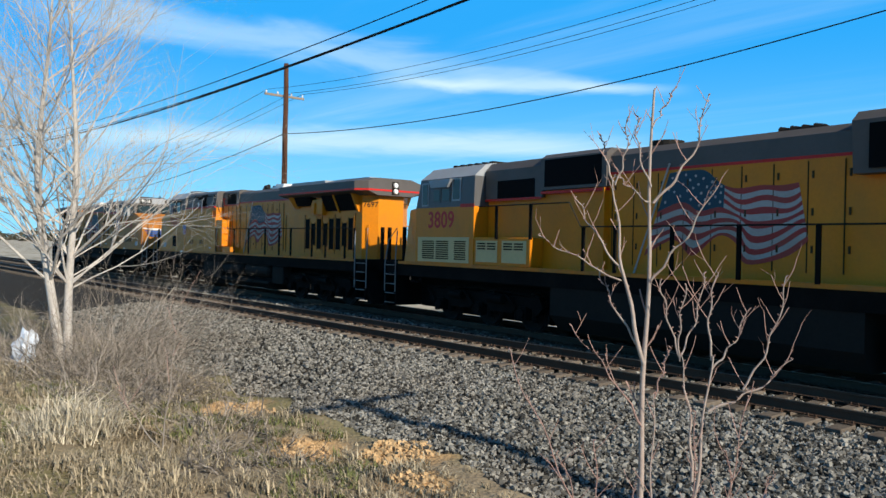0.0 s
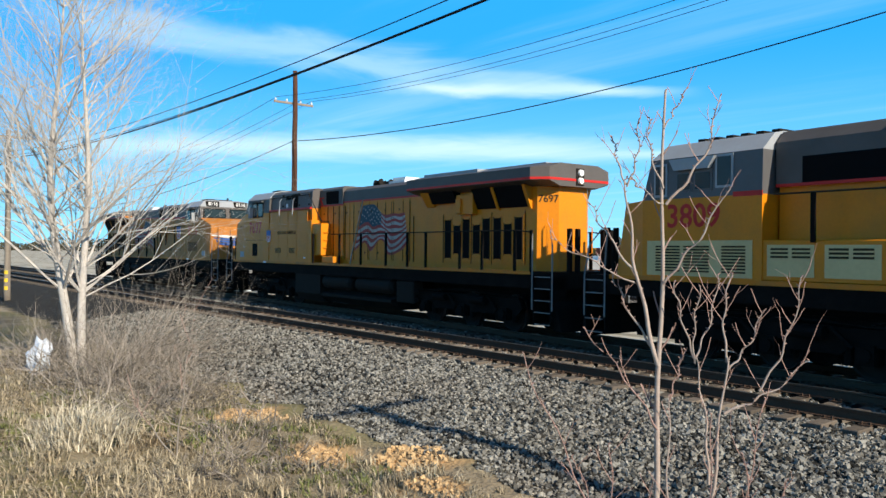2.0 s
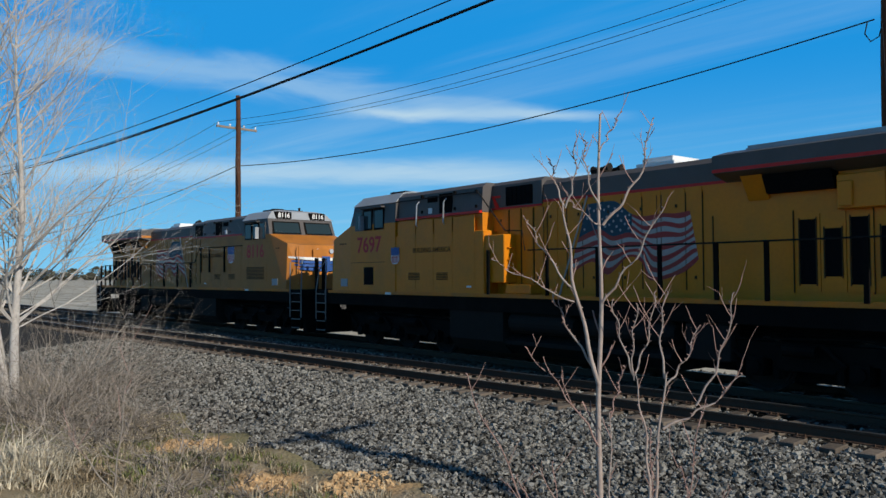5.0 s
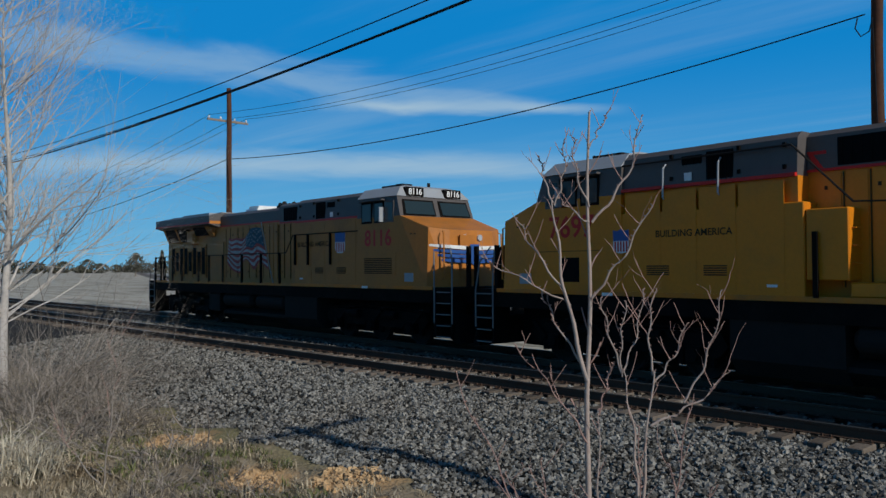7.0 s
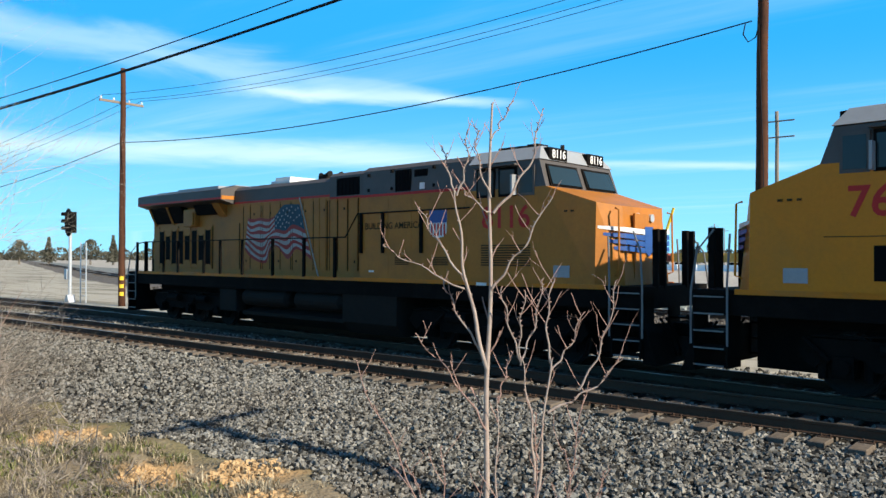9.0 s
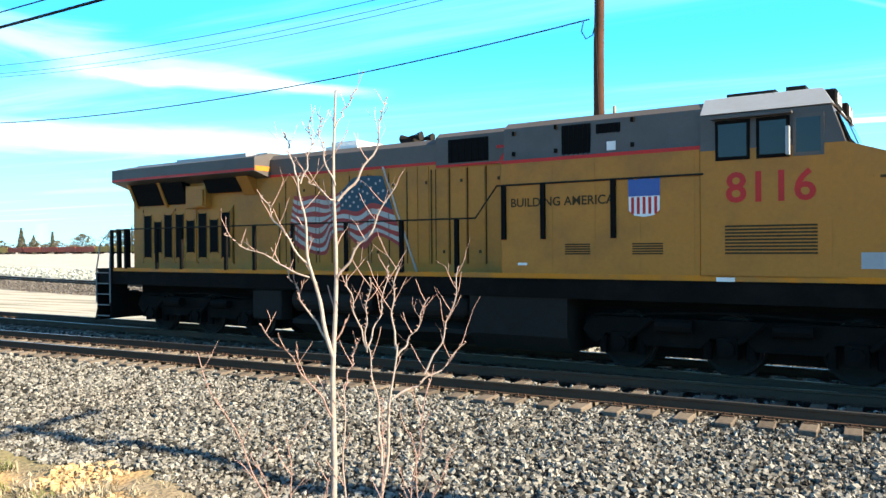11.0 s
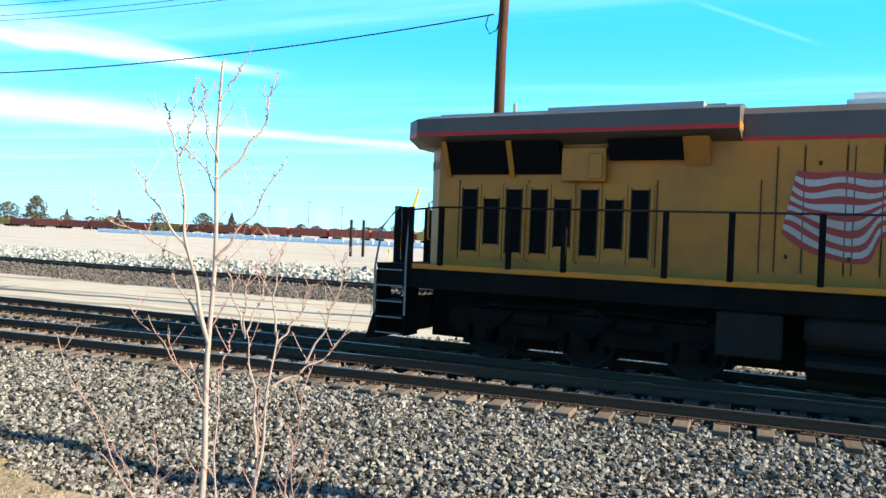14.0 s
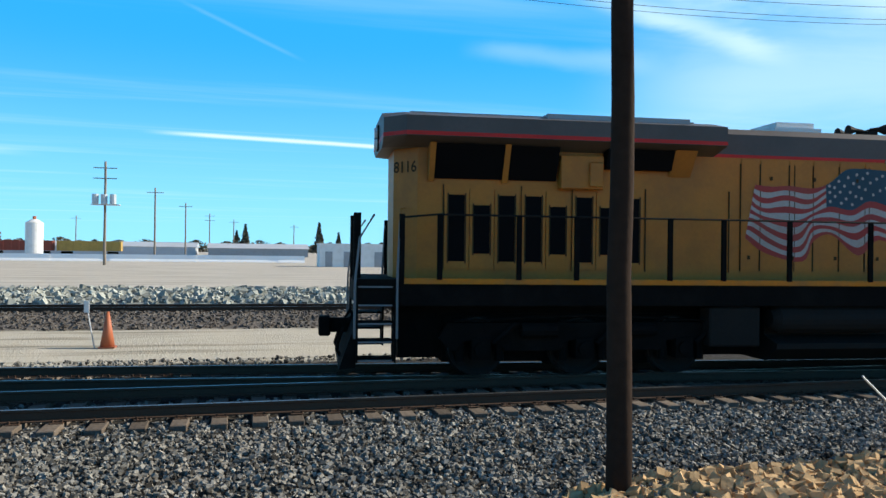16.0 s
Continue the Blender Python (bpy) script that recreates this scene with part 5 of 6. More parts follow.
# ---------------------------------------------------------------- signal, markers, cone
sg = empty("signal", "silver railway signal mast with a black target head", "railway signal", at=pose(-44.7, 20.6, -0.3))
bm = bmesh.new()
tube(bm, [(0, 0, 0), (0, 0, 5.0)], 0.09, 10)
part("mast", bm, SILVER, sg)
bm = bmesh.new()
slab(bm, [(0.44 * math.cos(t), 4.55 + 0.80 * math.sin(t)) for t in (2 * math.pi * k / 16 for k in range(16))], -0.14, -0.08)
box(bm, -0.20, 0.20, -0.08, 0.26, 3.95, 5.15)
part("target", bm, BLACK, sg)
for z in (4.15, 4.55, 4.95):
    bm = bmesh.new()
    for k in range(7):
        t0, t1 = math.radians(-10 + k * 28.5), math.radians(-10 + (k + 1) * 28.5)
        ring = [(0.17 * math.cos(t), z + 0.17 * math.sin(t)) for t in (t0, t1)] + [(0.155 * math.cos(t), z + 0.155 * math.sin(t)) for t in (t1, t0)]
        loft(bm, [[(a, y, b) for a, b in ring] for y in (-0.46, -0.14)])
    part("hood", bm, BLACK, sg)
bm = bmesh.new()
slab(bm, [(-0.26, 0), (0.26, 0), (0.10, 0.42), (-0.10, 0.42)], -0.2, 0.2)
part("base", bm, SILVER, sg)
bm = bmesh.new()
box(bm, -0.42, -0.12, -0.15, 0.15, 1.3, 1.9)
rounded(bm, 0.02)
part("relay_box", bm, SILVER, sg)
bm = bmesh.new()
for dx in (0.85, 1.5):
    tube(bm, [(dx, 0.2, 0), (dx, 0.2, 3.4)], 0.035, 6)
for k in range(8):
    box(bm, 0.85, 1.5, 0.18, 0.22, 0.4 + k * 0.4, 0.43 + k * 0.4)
part("ladder", bm, SILVER, sg)

cone = empty("traffic_cone", "faded orange traffic cone standing on the sandy road edge", "traffic cone", at=pose(-3.24, 21.82, -0.36))
bm = bmesh.new()
tube(bm, [(0, 0, 0.03), (0, 0, 0.5), (0, 0, 0.93)], [0.185, 0.11, 0.04], 16)
part("cone_body", bm, ORANGE, cone, smooth=True)
bm = bmesh.new()
box(bm, -0.2, 0.2, -0.2, 0.2, 0, 0.035)
part("cone_base", bm, ORANGE, cone)


def stake(label, x, y, z, h, lean, material, cap=None):
    ob = empty("marker_stake", label, "marker stake", "marker stakes", at=pose(x, y, z))
    bm = bmesh.new()
    tube(bm, [(0, 0, -0.1), (lean, 0.05, h)], 0.018, 6)
    part("rod", bm, material, ob)
    if cap:
        bm = bmesh.new()
        box(bm, lean - 0.06, lean + 0.06, 0.02, 0.06, h - 0.15, h + 0.16)
        part("plate", bm, cap, ob)


stake("thin steel stake with a white plate by the cone", -3.55, 21.9, -0.36, 1.05, -0.22, SILVER, WHITE)
stake("thin leaning stake with a yellow tag on the sandy road", -11.3, 22.9, -0.36, 1.3, 0.20, GREY_WOOD, MARK_YELLOW)
stake("short yellow marker stake in the yard", -25.2, 47.0, -0.15, 0.9, 0.0, MARK_YELLOW, WHITE)
stake("short yellow marker stake in the yard", -26.4, 56.0, -0.15, 1.2, 0.0, MARK_YELLOW, MARK_YELLOW)
for az in (-28.05, -27.15):
    a = radians(az)
    ob = empty("post", "dark wooden post standing alone in the yard", "post", "stub posts in the yard", at=pose(86.5 * math.sin(a), 86.5 * math.cos(a), -0.2))
    bm = bmesh.new()
    tube(bm, [(0, 0, 0), (0, 0, 4.1)], 0.17, 8)
    part("post_shaft", bm, TANK_GREY, ob)
    ob.name = "post"
bm = bmesh.new()
tube(bm, [(-32.0, 69.3, -0.2), (-29.6, 69.3, 7.0)], [0.16, 0.13], 8)
tagged(part("leaning_pole", bm, MARK_YELLOW), "yellow pole leaning in the gravel yard", "pole")

# ---------------------------------------------------------------- far yard: barriers, tank, sheds, wagons, woods
def barrier(x, y, length, turn):
    bm = bmesh.new()
    prism(bm, [(-0.38, 0), (0.38, 0), (0.32, 0.2), (0.14, 0.45), (0.1, 1.25), (-0.1, 1.25), (-0.14, 0.45), (-0.3, 0.2)], -length / 2, length / 2)
    return part("barrier", bm, CLEAN_WHITE)


first = None
k = 0
for i in range(46):
    x = -205 + i * 4.75
    y = 145 + max(0.0, -40 - x) * 0.36
    turn = -19.8 if x < -40 else random.uniform(-0.4, 0.4)
    if first is None:
        first = tagged(barrier(x, y, 4.78, turn), "white concrete barrier along the edge of the yard", "barrier", "white barriers along the yard")
        first.matrix_basis = pose(x, y, -0.2, 0, 0, turn)
    else:
        copy_thing(first, pose(x, y + random.uniform(-0.05, 0.05), -0.2, 0, 0, turn))

tk = empty("storage_tank", "white upright storage tank across the yard", "storage tank", at=pose(-40.4, 171.8, -0.2))
bm = bmesh.new()
tube(bm, [(0, 0, 0), (0, 0, 7.2), (0, 0, 7.9)], [1.65, 1.65, 0.5], 24)
part("shell", bm, WHITE, tk)
bm = bmesh.new()
tube(bm, [(0, 0, 7.8), (0, 0, 8.5)], 0.35, 8)
part("vent", bm, ORANGE, tk)

sh = empty("shed", "white metal shed with a flat roof across the yard", "shed", at=pose(15.8, 112.5, -0.2))
bm = bmesh.new()
box(bm, -5.2, 5.0, -2.0, 2.0, 0, 3.2)
part("wall", bm, WHITE, sh)
bm = bmesh.new()
box(bm, -5.3, 5.1, -2.1, 2.1, 3.2, 3.35)
part("roof", bm, WHITE, sh)
for x0, x1 in ((-4.4, -3.4), (-1.8, -0.4), (2.6, 3.8)):
    bm = bmesh.new()
    box(bm, x0, x1, -2.06, -1.99, 0, 2.2)
    part("door", bm, PALE_GREY, sh)

for x0, x1, y, h, m, lab in ((-72, -14, 260, 3.4, METAL_ROOF, "long low grey warehouse behind the yard"), (-10, 20, 255, 3.2, PALE_GREY, "long low pale building behind the yard")):
    wh = empty("warehouse", lab, "warehouse", "warehouses behind the yard", at=pose((x0 + x1) / 2, y, -0.2))
    w = (x1 - x0) / 2
    bm = bmesh.new()
    box(bm, -w, w, -8, 8, 0, h - 0.6)
    part("wall", bm, m, wh)
    bm = bmesh.new()
    prism(bm, [(-8.4, h - 0.6), (8.4, h - 0.6), (0, h + 0.9)], -w - 0.4, w + 0.4)
    part("roof", bm, METAL_ROOF, wh)


def wagon(material, label):
    ob = empty("wagon", label, "freight wagon", "freight wagons on the far track")
    bm = bmesh.new()
    box(bm, -7.8, 7.8, -1.5, 1.5, 1.1, 3.7)
    part("body", bm, material, ob)
    for k in range(9):
        bm = bmesh.new()
        a = -7.4 + k * 1.85
        box(bm, a - 0.07, a + 0.07, -1.6, -1.5, 1.1, 3.7)
        part("rib", bm, material, ob)
    for a in (-5.6, 5.6):
        bm = bmesh.new()
        for d in (-0.9, 0.9):
            for s in (-1, 1):
                tube(bm, [(a + d, s * 0.68, 0.46), (a + d, s * 0.8, 0.46)], 0.46, 12)
        box(bm, a - 1.2, a + 1.2, -1.0, 1.0, 0.35, 1.0)
        part("truck", bm, BLACK, ob)
    return ob


reds, tans = wagon(WAGON_RED, "rusty red open freight wagon on a far track"), wagon(WAGON_TAN, "dull yellow freight wagon on a far track")
used = set()
for i in range(-12, 17):
    x = -238 + i * 16.6
    y = 222 + max(0.0, -60 - x) * 0.10
    if x > -30:
        break
    src = tans if i in (-11, -5, -4, 2, 9, 10, 12) else reds
    if src in used:
        copy_thing(src, pose(x, y, 0.1, 0, 0, -5 if x < -60 else 0))
    else:
        src.matrix_basis = pose(x, y, 0.1, 0, 0, -5 if x < -60 else 0)
        used.add(src)


def leafy(pile, x, y, z, w, h, n, size, conifer=False):
    """A crown of many small leaves, thinner to the edge."""
    for _ in range(n):
        f = random.random()
        if conifer:
            rr = w * (1 - f) * math.sqrt(random.random())
            zz = z + h * f
        else:
            rr = w * math.sqrt(random.random()) * math.sin(math.pi * (0.12 + 0.83 * f)) * (0.75 + 0.5 * random.random())
            zz = z + h * f
        t = random.uniform(0, 6.283)
        c = Vector((x + rr * math.cos(t), y + rr * math.sin(t), zz))
        a, b = Vector([random.uniform(-1, 1) for _ in range(3)]) * size, Vector([random.uniform(-1, 1) for _ in range(3)]) * size
        n0 = len(pile.v)
        pile.v += [c - a, c + b, c + a, c - b]
        pile.f.append((n0, n0 + 1, n0 + 2, n0 + 3))


def far_tree(az, r, h, w, conifer):
    a = radians(az)
    x, y = r * math.sin(a), r * math.cos(a)
    ob = empty("tree", "dark evergreen tree behind the yard" if conifer else "round dark tree behind the yard", "tree", "trees behind the yard", at=pose(x, y, -0.2))
    bm = bmesh.new()
    tube(bm, [(0, 0, 0), (0.1, 0, h * 0.5), (0, 0, h * 0.9)], [0.35, 0.2, 0.05], 6)
    part("trunk", bm, GREY_WOOD, ob)
    p = Pile()
    leafy(p, 0, 0, h * (0.1 if conifer else 0.22), w, h * (0.92 if conifer else 0.80), 800, 0.042 * h, conifer)
    p.mesh("crown", LEAF, ob)


for az, r, h, w, c in ((-15.6, 280, 13.5, 3.2, True), (-16.6, 285, 9.5, 5.0, False), (-18.0, 285, 10, 4.5, False), (0.2, 300, 11.2, 2.6, True), (-0.4, 300, 9.0, 3.0, True), (5.4, 290, 12.0, 2.6, True), (6.8, 300, 9.0, 2.0, True),
                       (-36.6, 300, 8.5, 3.0, True), (-38.5, 300, 8.0, 4.5, False), (-41.5, 300, 7.5, 4.5, False), (-21.5, 300, 8.0, 2.5, True), (-24.5, 300, 7.5, 5.0, False), (-20.6, 300, 9.6, 1.6, False),
                       (-44.0, 310, 8.0, 2.6, True), (-66.5, 260, 8.0, 2.4, True), (-68.2, 280, 7.5, 3.0, False), (-64.0, 260, 7.5, 3.2, False), (-62.6, 250, 8.5, 2.2, True), (-57.4, 520, 15, 3.2, True), (-56.7, 520, 11, 4.0, True), (-55.6, 520, 13, 2.6, True),
                       (-51.6, 540, 15, 10, False), (-50.6, 540, 14, 8, False), (-49.0, 520, 18, 6, False), (-53.8, 540, 12, 7, False), (-47.2, 520, 11, 3, True)):
    far_tree(az, r, h, w, c)
woods = Pile()
for i in range(170):
    az = radians(-84 + i * 0.72 + random.uniform(-0.3, 0.3))
    r = random.uniform(520, 620)
    leafy(woods, r * math.sin(az), r * math.cos(az), -0.2, random.uniform(5, 11), random.uniform(4.0, 8.8), 330, 0.7)
tagged(woods.mesh("far_woods", LEAF), "low dark line of trees on the horizon", "woods", kind="stuff")


# ---------------------------------------------------------------- plants
def limb(pile, p, d, length, r, depth, rng, bend=0.25, up=0.12, sides=5, kids=(2, 4), tip=0.35):
    """A limb that bends as it grows and throws off thinner ones."""
    pts, rad = [Vector(p)], [r]
    n = 6 if depth > 1 else 4
    d = Vector(d).normalized()
    for i in range(n):
        d = (d + Vector((rng.uniform(-bend, bend), rng.uniform(-bend, bend), rng.uniform(-bend, bend) + up)) * 0.5).normalized()
        pts.append(pts[-1] + d * length / n)
        rad.append(r * (1 - (1 - tip) * (i + 1) / n))
    pile.tube(pts, rad, sides if depth > 1 else 3)
    if depth == 0:
        return
    for _ in range(rng.randint(*kids)):
        k = rng.randint(2, n)
        q = pts[k]
        a = (pts[k] - pts[k - 1]).normalized()
        side = a.orthogonal().normalized()
        side.rotate(Matrix.Rotation(rng.uniform(0, 6.283), 3, a))
        limb(pile, q, a + side * rng.uniform(0.45, 0.95), length * rng.uniform(0.42, 0.7), rad[k] * rng.uniform(0.5, 0.75), depth - 1, rng, bend, up, sides, kids, tip)


def bare_tree(x, y):
    rng = random.Random(11)
    z = ground_z(x, y)
    ob = empty("tree", "bare pale-barked tree with two trunks above dry brush", "tree", at=pose(x, y, z))
    right = Vector((0.23, 0.97, 0))                 # across the view of the tracks
    trunk, crown = Pile(), Pile()
    for lean, h, r in ((-0.62, 9.6, 0.125), (0.10, 9.2, 0.115)):
        pts, rad = [], []
        for i in range(15):
            f = i / 14
            q = right * (lean * math.sin(min(1.0, f * 1.7) * 1.57) + 0.30 * f * f * (1 if lean < 0 else -0.4) + 0.05 * math.sin(f * 9 + lean * 30) + 0.08 * lean) + Vector((0.1 * lean, 0.1 * lean, h * f - 0.2))
            pts.append(q)
            rad.append(r * (1 - 0.88 * f))
        trunk.tube(pts, rad, 10)
        for i in range(3, 15):
            for _ in range(4):
                t = rng.uniform(0, 6.283)
                out = right * math.cos(t) * 1.0 + Vector((0.97, -0.23, 0)) * math.sin(t) * 0.8
                limb(crown, pts[i], out * rng.uniform(0.55, 1.15) + Vector((0, 0, 0.75)), rng.uniform(1.9, 4.0) * (1.15 - 0.030 * i), max(0.018, rad[i] * 0.40), 3, rng, 0.20, 0.10, 4, (4, 6), 0.35)
    # low limbs reaching towards the track
    for _ in range(5):
        limb(crown, Vector((0, 0, rng.uniform(1.6, 2.6))), right * rng.uniform(0.8, 1.2) + Vector((0, 0, 0.6)), rng.uniform(2.6, 3.8), 0.024, 3, rng, 0.20, 0.10, 4, (4, 6), 0.3)
    trunk.mesh("trunk", BARK, ob, smooth=True)
    tagged(crown.mesh("branch_spray", BARK, ob), kind="stuff")


def sapling(x, y, name, label, stems, seed, material, shoots, young=0.0):
    """Stems given by foot, height, tip, height, bow, radius and number of shoots; shoots leave them by turns, left and right."""
    rng = random.Random(seed)
    ob = empty(name, label, "sapling", "bare saplings beside the track", at=pose(x, y, ground_z(x, y) - 0.05))
    right = Vector((0.80, 0.60, 0))
    back = Vector((-0.60, 0.80, 0))
    for x0, z0, x1, z1, bow, r, n in stems:
        pts, rad, twigs = [], [], Pile()
        depth = rng.uniform(-0.15, 0.15) * (1 if z0 > 0.3 else 0.3)
        m = 16
        kink = rng.uniform(0, 6.28)
        amp = 0.012 + 0.016 * min(1.0, abs(x1 - x0))
        for i in range(m + 1):
            f = i / m
            s = x0 + (x1 - x0) * f - bow * math.sin(math.pi * f) + amp * math.sin(f * 15 + kink) * min(1, f * 4)
            pts.append(right * s + back * depth * f + Vector((0, 0, z0 + (z1 - z0) * f + bow * 0.5 * math.sin(math.pi * f) + 0.010 * math.sin(f * 23 + kink))))
            rad.append(max(0.0045, r * 0.9 * (1 - 0.70 * f)))
        main = Pile()
        main.tube(pts, rad, 8)
        stem = main.mesh("stem", material if r >= young else RED_TWIG, ob, smooth=True)
        n += 2 if z1 > 2.2 else 1
        for j in range(n):
            i = 6 + int((m - 6) * (j + 0.6) / n)
            sgn = 1 if j % 2 else -1
            limb(twigs, pts[i], right * sgn * rng.uniform(0.35, 0.8) + back * rng.uniform(-0.3, 0.3) + Vector((0, 0, rng.uniform(0.7, 1.1))), shoots * rng.uniform(0.5, 1.4), max(0.0042, rad[i] * 0.50), 1, rng, 0.26, 0.22, 5, (0, 2), 0.75)
        # buds along the stem
        for i in range(5, m + 1):
            a = pts[i]
            side = right * rng.choice((-1, 1)) * rng.uniform(0.5, 1.0) + back * rng.uniform(-0.5, 0.5) + Vector((0, 0, 0.7))
            twigs.tube([a, a + side * 0.014, a + side * 0.024], [0.0065, 0.0065, 0.003], 4)
        tagged(twigs.mesh("twig_spray", RED_TWIG, stem), kind="stuff")


bare_tree(-20.4, 4.98)
# foot, height, tip, height, bow to the left, radius, shoots
sapling(-4.20, 5.62, "sapling", "slender bare sapling with pale bark and forking stems",
        [(-0.02, -0.1, 0.05, 4.40, -0.015, 0.036, 5), (0.02, 2.00, -0.27, 3.62, 0.05, 0.024, 3), (-0.26, 3.58, -0.38, 4.02, 0.03, 0.010, 1), (-0.26, 3.58, -0.17, 4.14, -0.04, 0.010, 2),
         (-0.17, 2.80, -0.60, 3.46, 0.04, 0.012, 3), (-0.12, 2.68, -0.95, 3.12, -0.05, 0.010, 3), (0.05, 2.72, 0.57, 3.55, -0.03, 0.014, 4), (0.07, 3.42, 0.50, 4.36, -0.10, 0.015, 3),
         (0.05, 3.40, -0.26, 3.66, 0.0, 0.010, 1), (0.05, 3.55, -0.08, 4.16, 0.05, 0.010, 1), (0.05, 4.08, 0.24, 4.42, 0.0, 0.008, 0), (-0.02, 2.15, -0.38, 2.80, 0.05, 0.012, 2)], 5, SAP_BARK, 0.22)
sapling(-3.86, 5.87, "sapling", "low bare sapling with several reddish stems",
        [(-0.05, -0.1, 0.16, 2.10, 0.0, 0.026, 1), (0.16, 2.06, 0.18, 2.80, 0.04, 0.012, 3), (0.14, 1.62, 0.80, 2.08, -0.06, 0.014, 3), (0.42, 1.82, 0.74, 2.78, -0.05, 0.012, 4),
         (0.16, 1.98, 0.44, 2.50, -0.04, 0.011, 3), (0.02, 1.00, -0.10, 2.10, -0.03, 0.017, 1), (-0.10, 2.06, -0.28, 2.72, 0.02, 0.010, 2), (-0.10, 2.06, 0.10, 2.80, -0.03, 0.010, 3), (-0.10, 2.02, -0.06, 2.70, 0.03, 0.009, 1)], 8, SAP_BARK, 0.26)
sapling(-4.34, 5.50, "sapling", "thin reddish shoots beside the sapling",
        [(0.10, -0.1, -0.98, 2.05, 0.06, 0.012, 3), (0.02, -0.1, -0.52, 1.15, 0.03, 0.010, 3), (0.32, -0.1, 0.30, 1.75, 0.02, 0.015, 2), (0.30, 1.70, 0.42, 2.15, 0.0, 0.009, 2), (0.20, 1.45, -0.42, 2.30, -0.06, 0.011, 2),
         (-0.05, -0.1, -0.20, 1.30, 0.03, 0.012, 3), (0.06, -0.1, 0.16, 1.0, 0.03, 0.009, 2)], 21, SAP_BARK, 0.24, 0.013)
sapling(-3.62, 5.94, "sapling", "thin reddish shoots beside the sapling",
        [(0.0, -0.1, 0.22, 1.75, 0.04, 0.012, 5), (0.1, -0.1, 0.05, 1.3, -0.04, 0.010, 4), (-0.15, -0.1, -0.2, 1.6, 0.03, 0.010, 4), (0.05, -0.1, 0.40, 1.1, 0.03, 0.009, 3)], 33, RED_TWIG, 0.24)


def thicket(name, label, spots, seed, material, lean=(0, 0)):
    rng = random.Random(seed)
    p = Pile()
    for x, y, w, h, n in spots:
        for _ in range(int(n * 1.7)):
            a, b = rng.gauss(0, w * 0.45), rng.gauss(0, w * 0.45)
            q = Vector((x + a, y + b, ground_z(x + a, y + b)))
            limb(p, q, (rng.uniform(-1.3, 1.3) + lean[0], rng.uniform(-1.3, 1.3) + lean[1], rng.uniform(0.15, 0.85)), h * rng.uniform(0.5, 1.1), rng.uniform(0.006, 0.019), 2, rng, 0.62, 0.0, 3, (3, 4), 0.45)
    return tagged(p.mesh(name, material), label, "brush", kind="stuff")


thicket("dry_brush", "tangled grey dead brush under the bare tree",
        [(-19.8, 5.2, 1.3, 1.6, 38), (-18.0, 5.3, 1.2, 1.5, 44), (-16.6, 5.2, 1.2, 1.3, 44), (-15.6, 5.6, 1.0, 1.1, 33), (-21.6, 4.6, 1.5, 1.4, 28), (-23.5, 5.8, 1.6, 1.2, 22), (-17.4, 4.2, 1.2, 1.1, 33), (-14.2, 5.4, 0.9, 0.9, 28), (-15.0, 4.2, 1.2, 0.8, 28), (-13.2, 4.3, 1.2, 0.6, 22), (-20.5, 3.9, 1.4, 1.2, 33), (-10.6, 4.7, 0.8, 0.5, 20), (-9.4, 5.2, 0.7, 0.4, 16), (-11.8, 5.1, 0.8, 0.6, 20), (-9.8, 3.9, 0.9, 0.4, 16)], 3, TWIG)
thicket("leaning_brush", "dead branches leaning over the ballast edge beside the bare tree",
        [(-20.2, 5.7, 0.5, 3.0, 24), (-19.8, 5.9, 0.5, 2.7, 22), (-19.0, 5.9, 0.5, 2.2, 16)], 5, TWIG, lean=(0.25, 1.15))


def tuft(x, y, n, h, spread, material_pile, rng):
    z = ground_z(x, y)
    for _ in range(n):
        a, t = rng.gauss(0, spread * 0.25), rng.uniform(0, 6.283)
        b = rng.gauss(0, spread * 0.25)
        hh = h * rng.uniform(0.5, 1.15)
        out = spread * rng.uniform(0.2, 1.0)
        w = 0.006 + 0.004 * rng.random()
        d = Vector((math.cos(t), math.sin(t), 0))
        s = Vector((-d.y, d.x, 0)) * w
        base = Vector((x + a, y + b, z - 0.02))
        mid, top = base + d * out * 0.35 + Vector((0, 0, hh * 0.65)), base + d * out + Vector((0, 0, hh * rng.uniform(0.6, 1.0)))
        n0 = len(material_pile.v)
        material_pile.v += [base - s, base + s, mid + s * 0.8, mid - s * 0.8, top]
        material_pile.f += [(n0, n0 + 1, n0 + 2, n0 + 3), (n0 + 3, n0 + 2, n0 + 4)]


rng = random.Random(4)
straw, green = Pile(), Pile()
for _ in range(8500):
    x, y = rng.uniform(-24, -2.0), rng.uniform(0.2, 6.4)
    edge = 6.35 + 0.6 * noise.noise((x * 0.5, 2, 1)) + 0.3 * noise.noise((x * 2.1, 5, 1))
    if y > edge or y < 0.3 - 0.09 * x - 1.2 or noise.noise((x * 0.9, y * 0.9, 40)) < -0.36 or bare(x, y) > 0.0:
        continue
    if noise.noise((x * 0.35, y * 0.5, 9)) > 0.02 and rng.random() < 0.45:
        tuft(x, y, 11, rng.uniform(0.06, 0.20), 0.16, green, rng)
    else:
        tuft(x, y, 10, rng.uniform(0.06, 0.22) + max(0, noise.noise((x, y, 77))) * 0.16, 0.26, straw, rng)
for _ in range(220):
    x = rng.uniform(-30, 12)
    tuft(x, 6.2 + rng.gauss(0, 0.3), 8, rng.uniform(0.06, 0.16), 0.14, straw, rng)
tagged(straw.mesh("dry_grass", STRAW), "dry straw-coloured grass on the earth bank", "grass", kind="stuff")
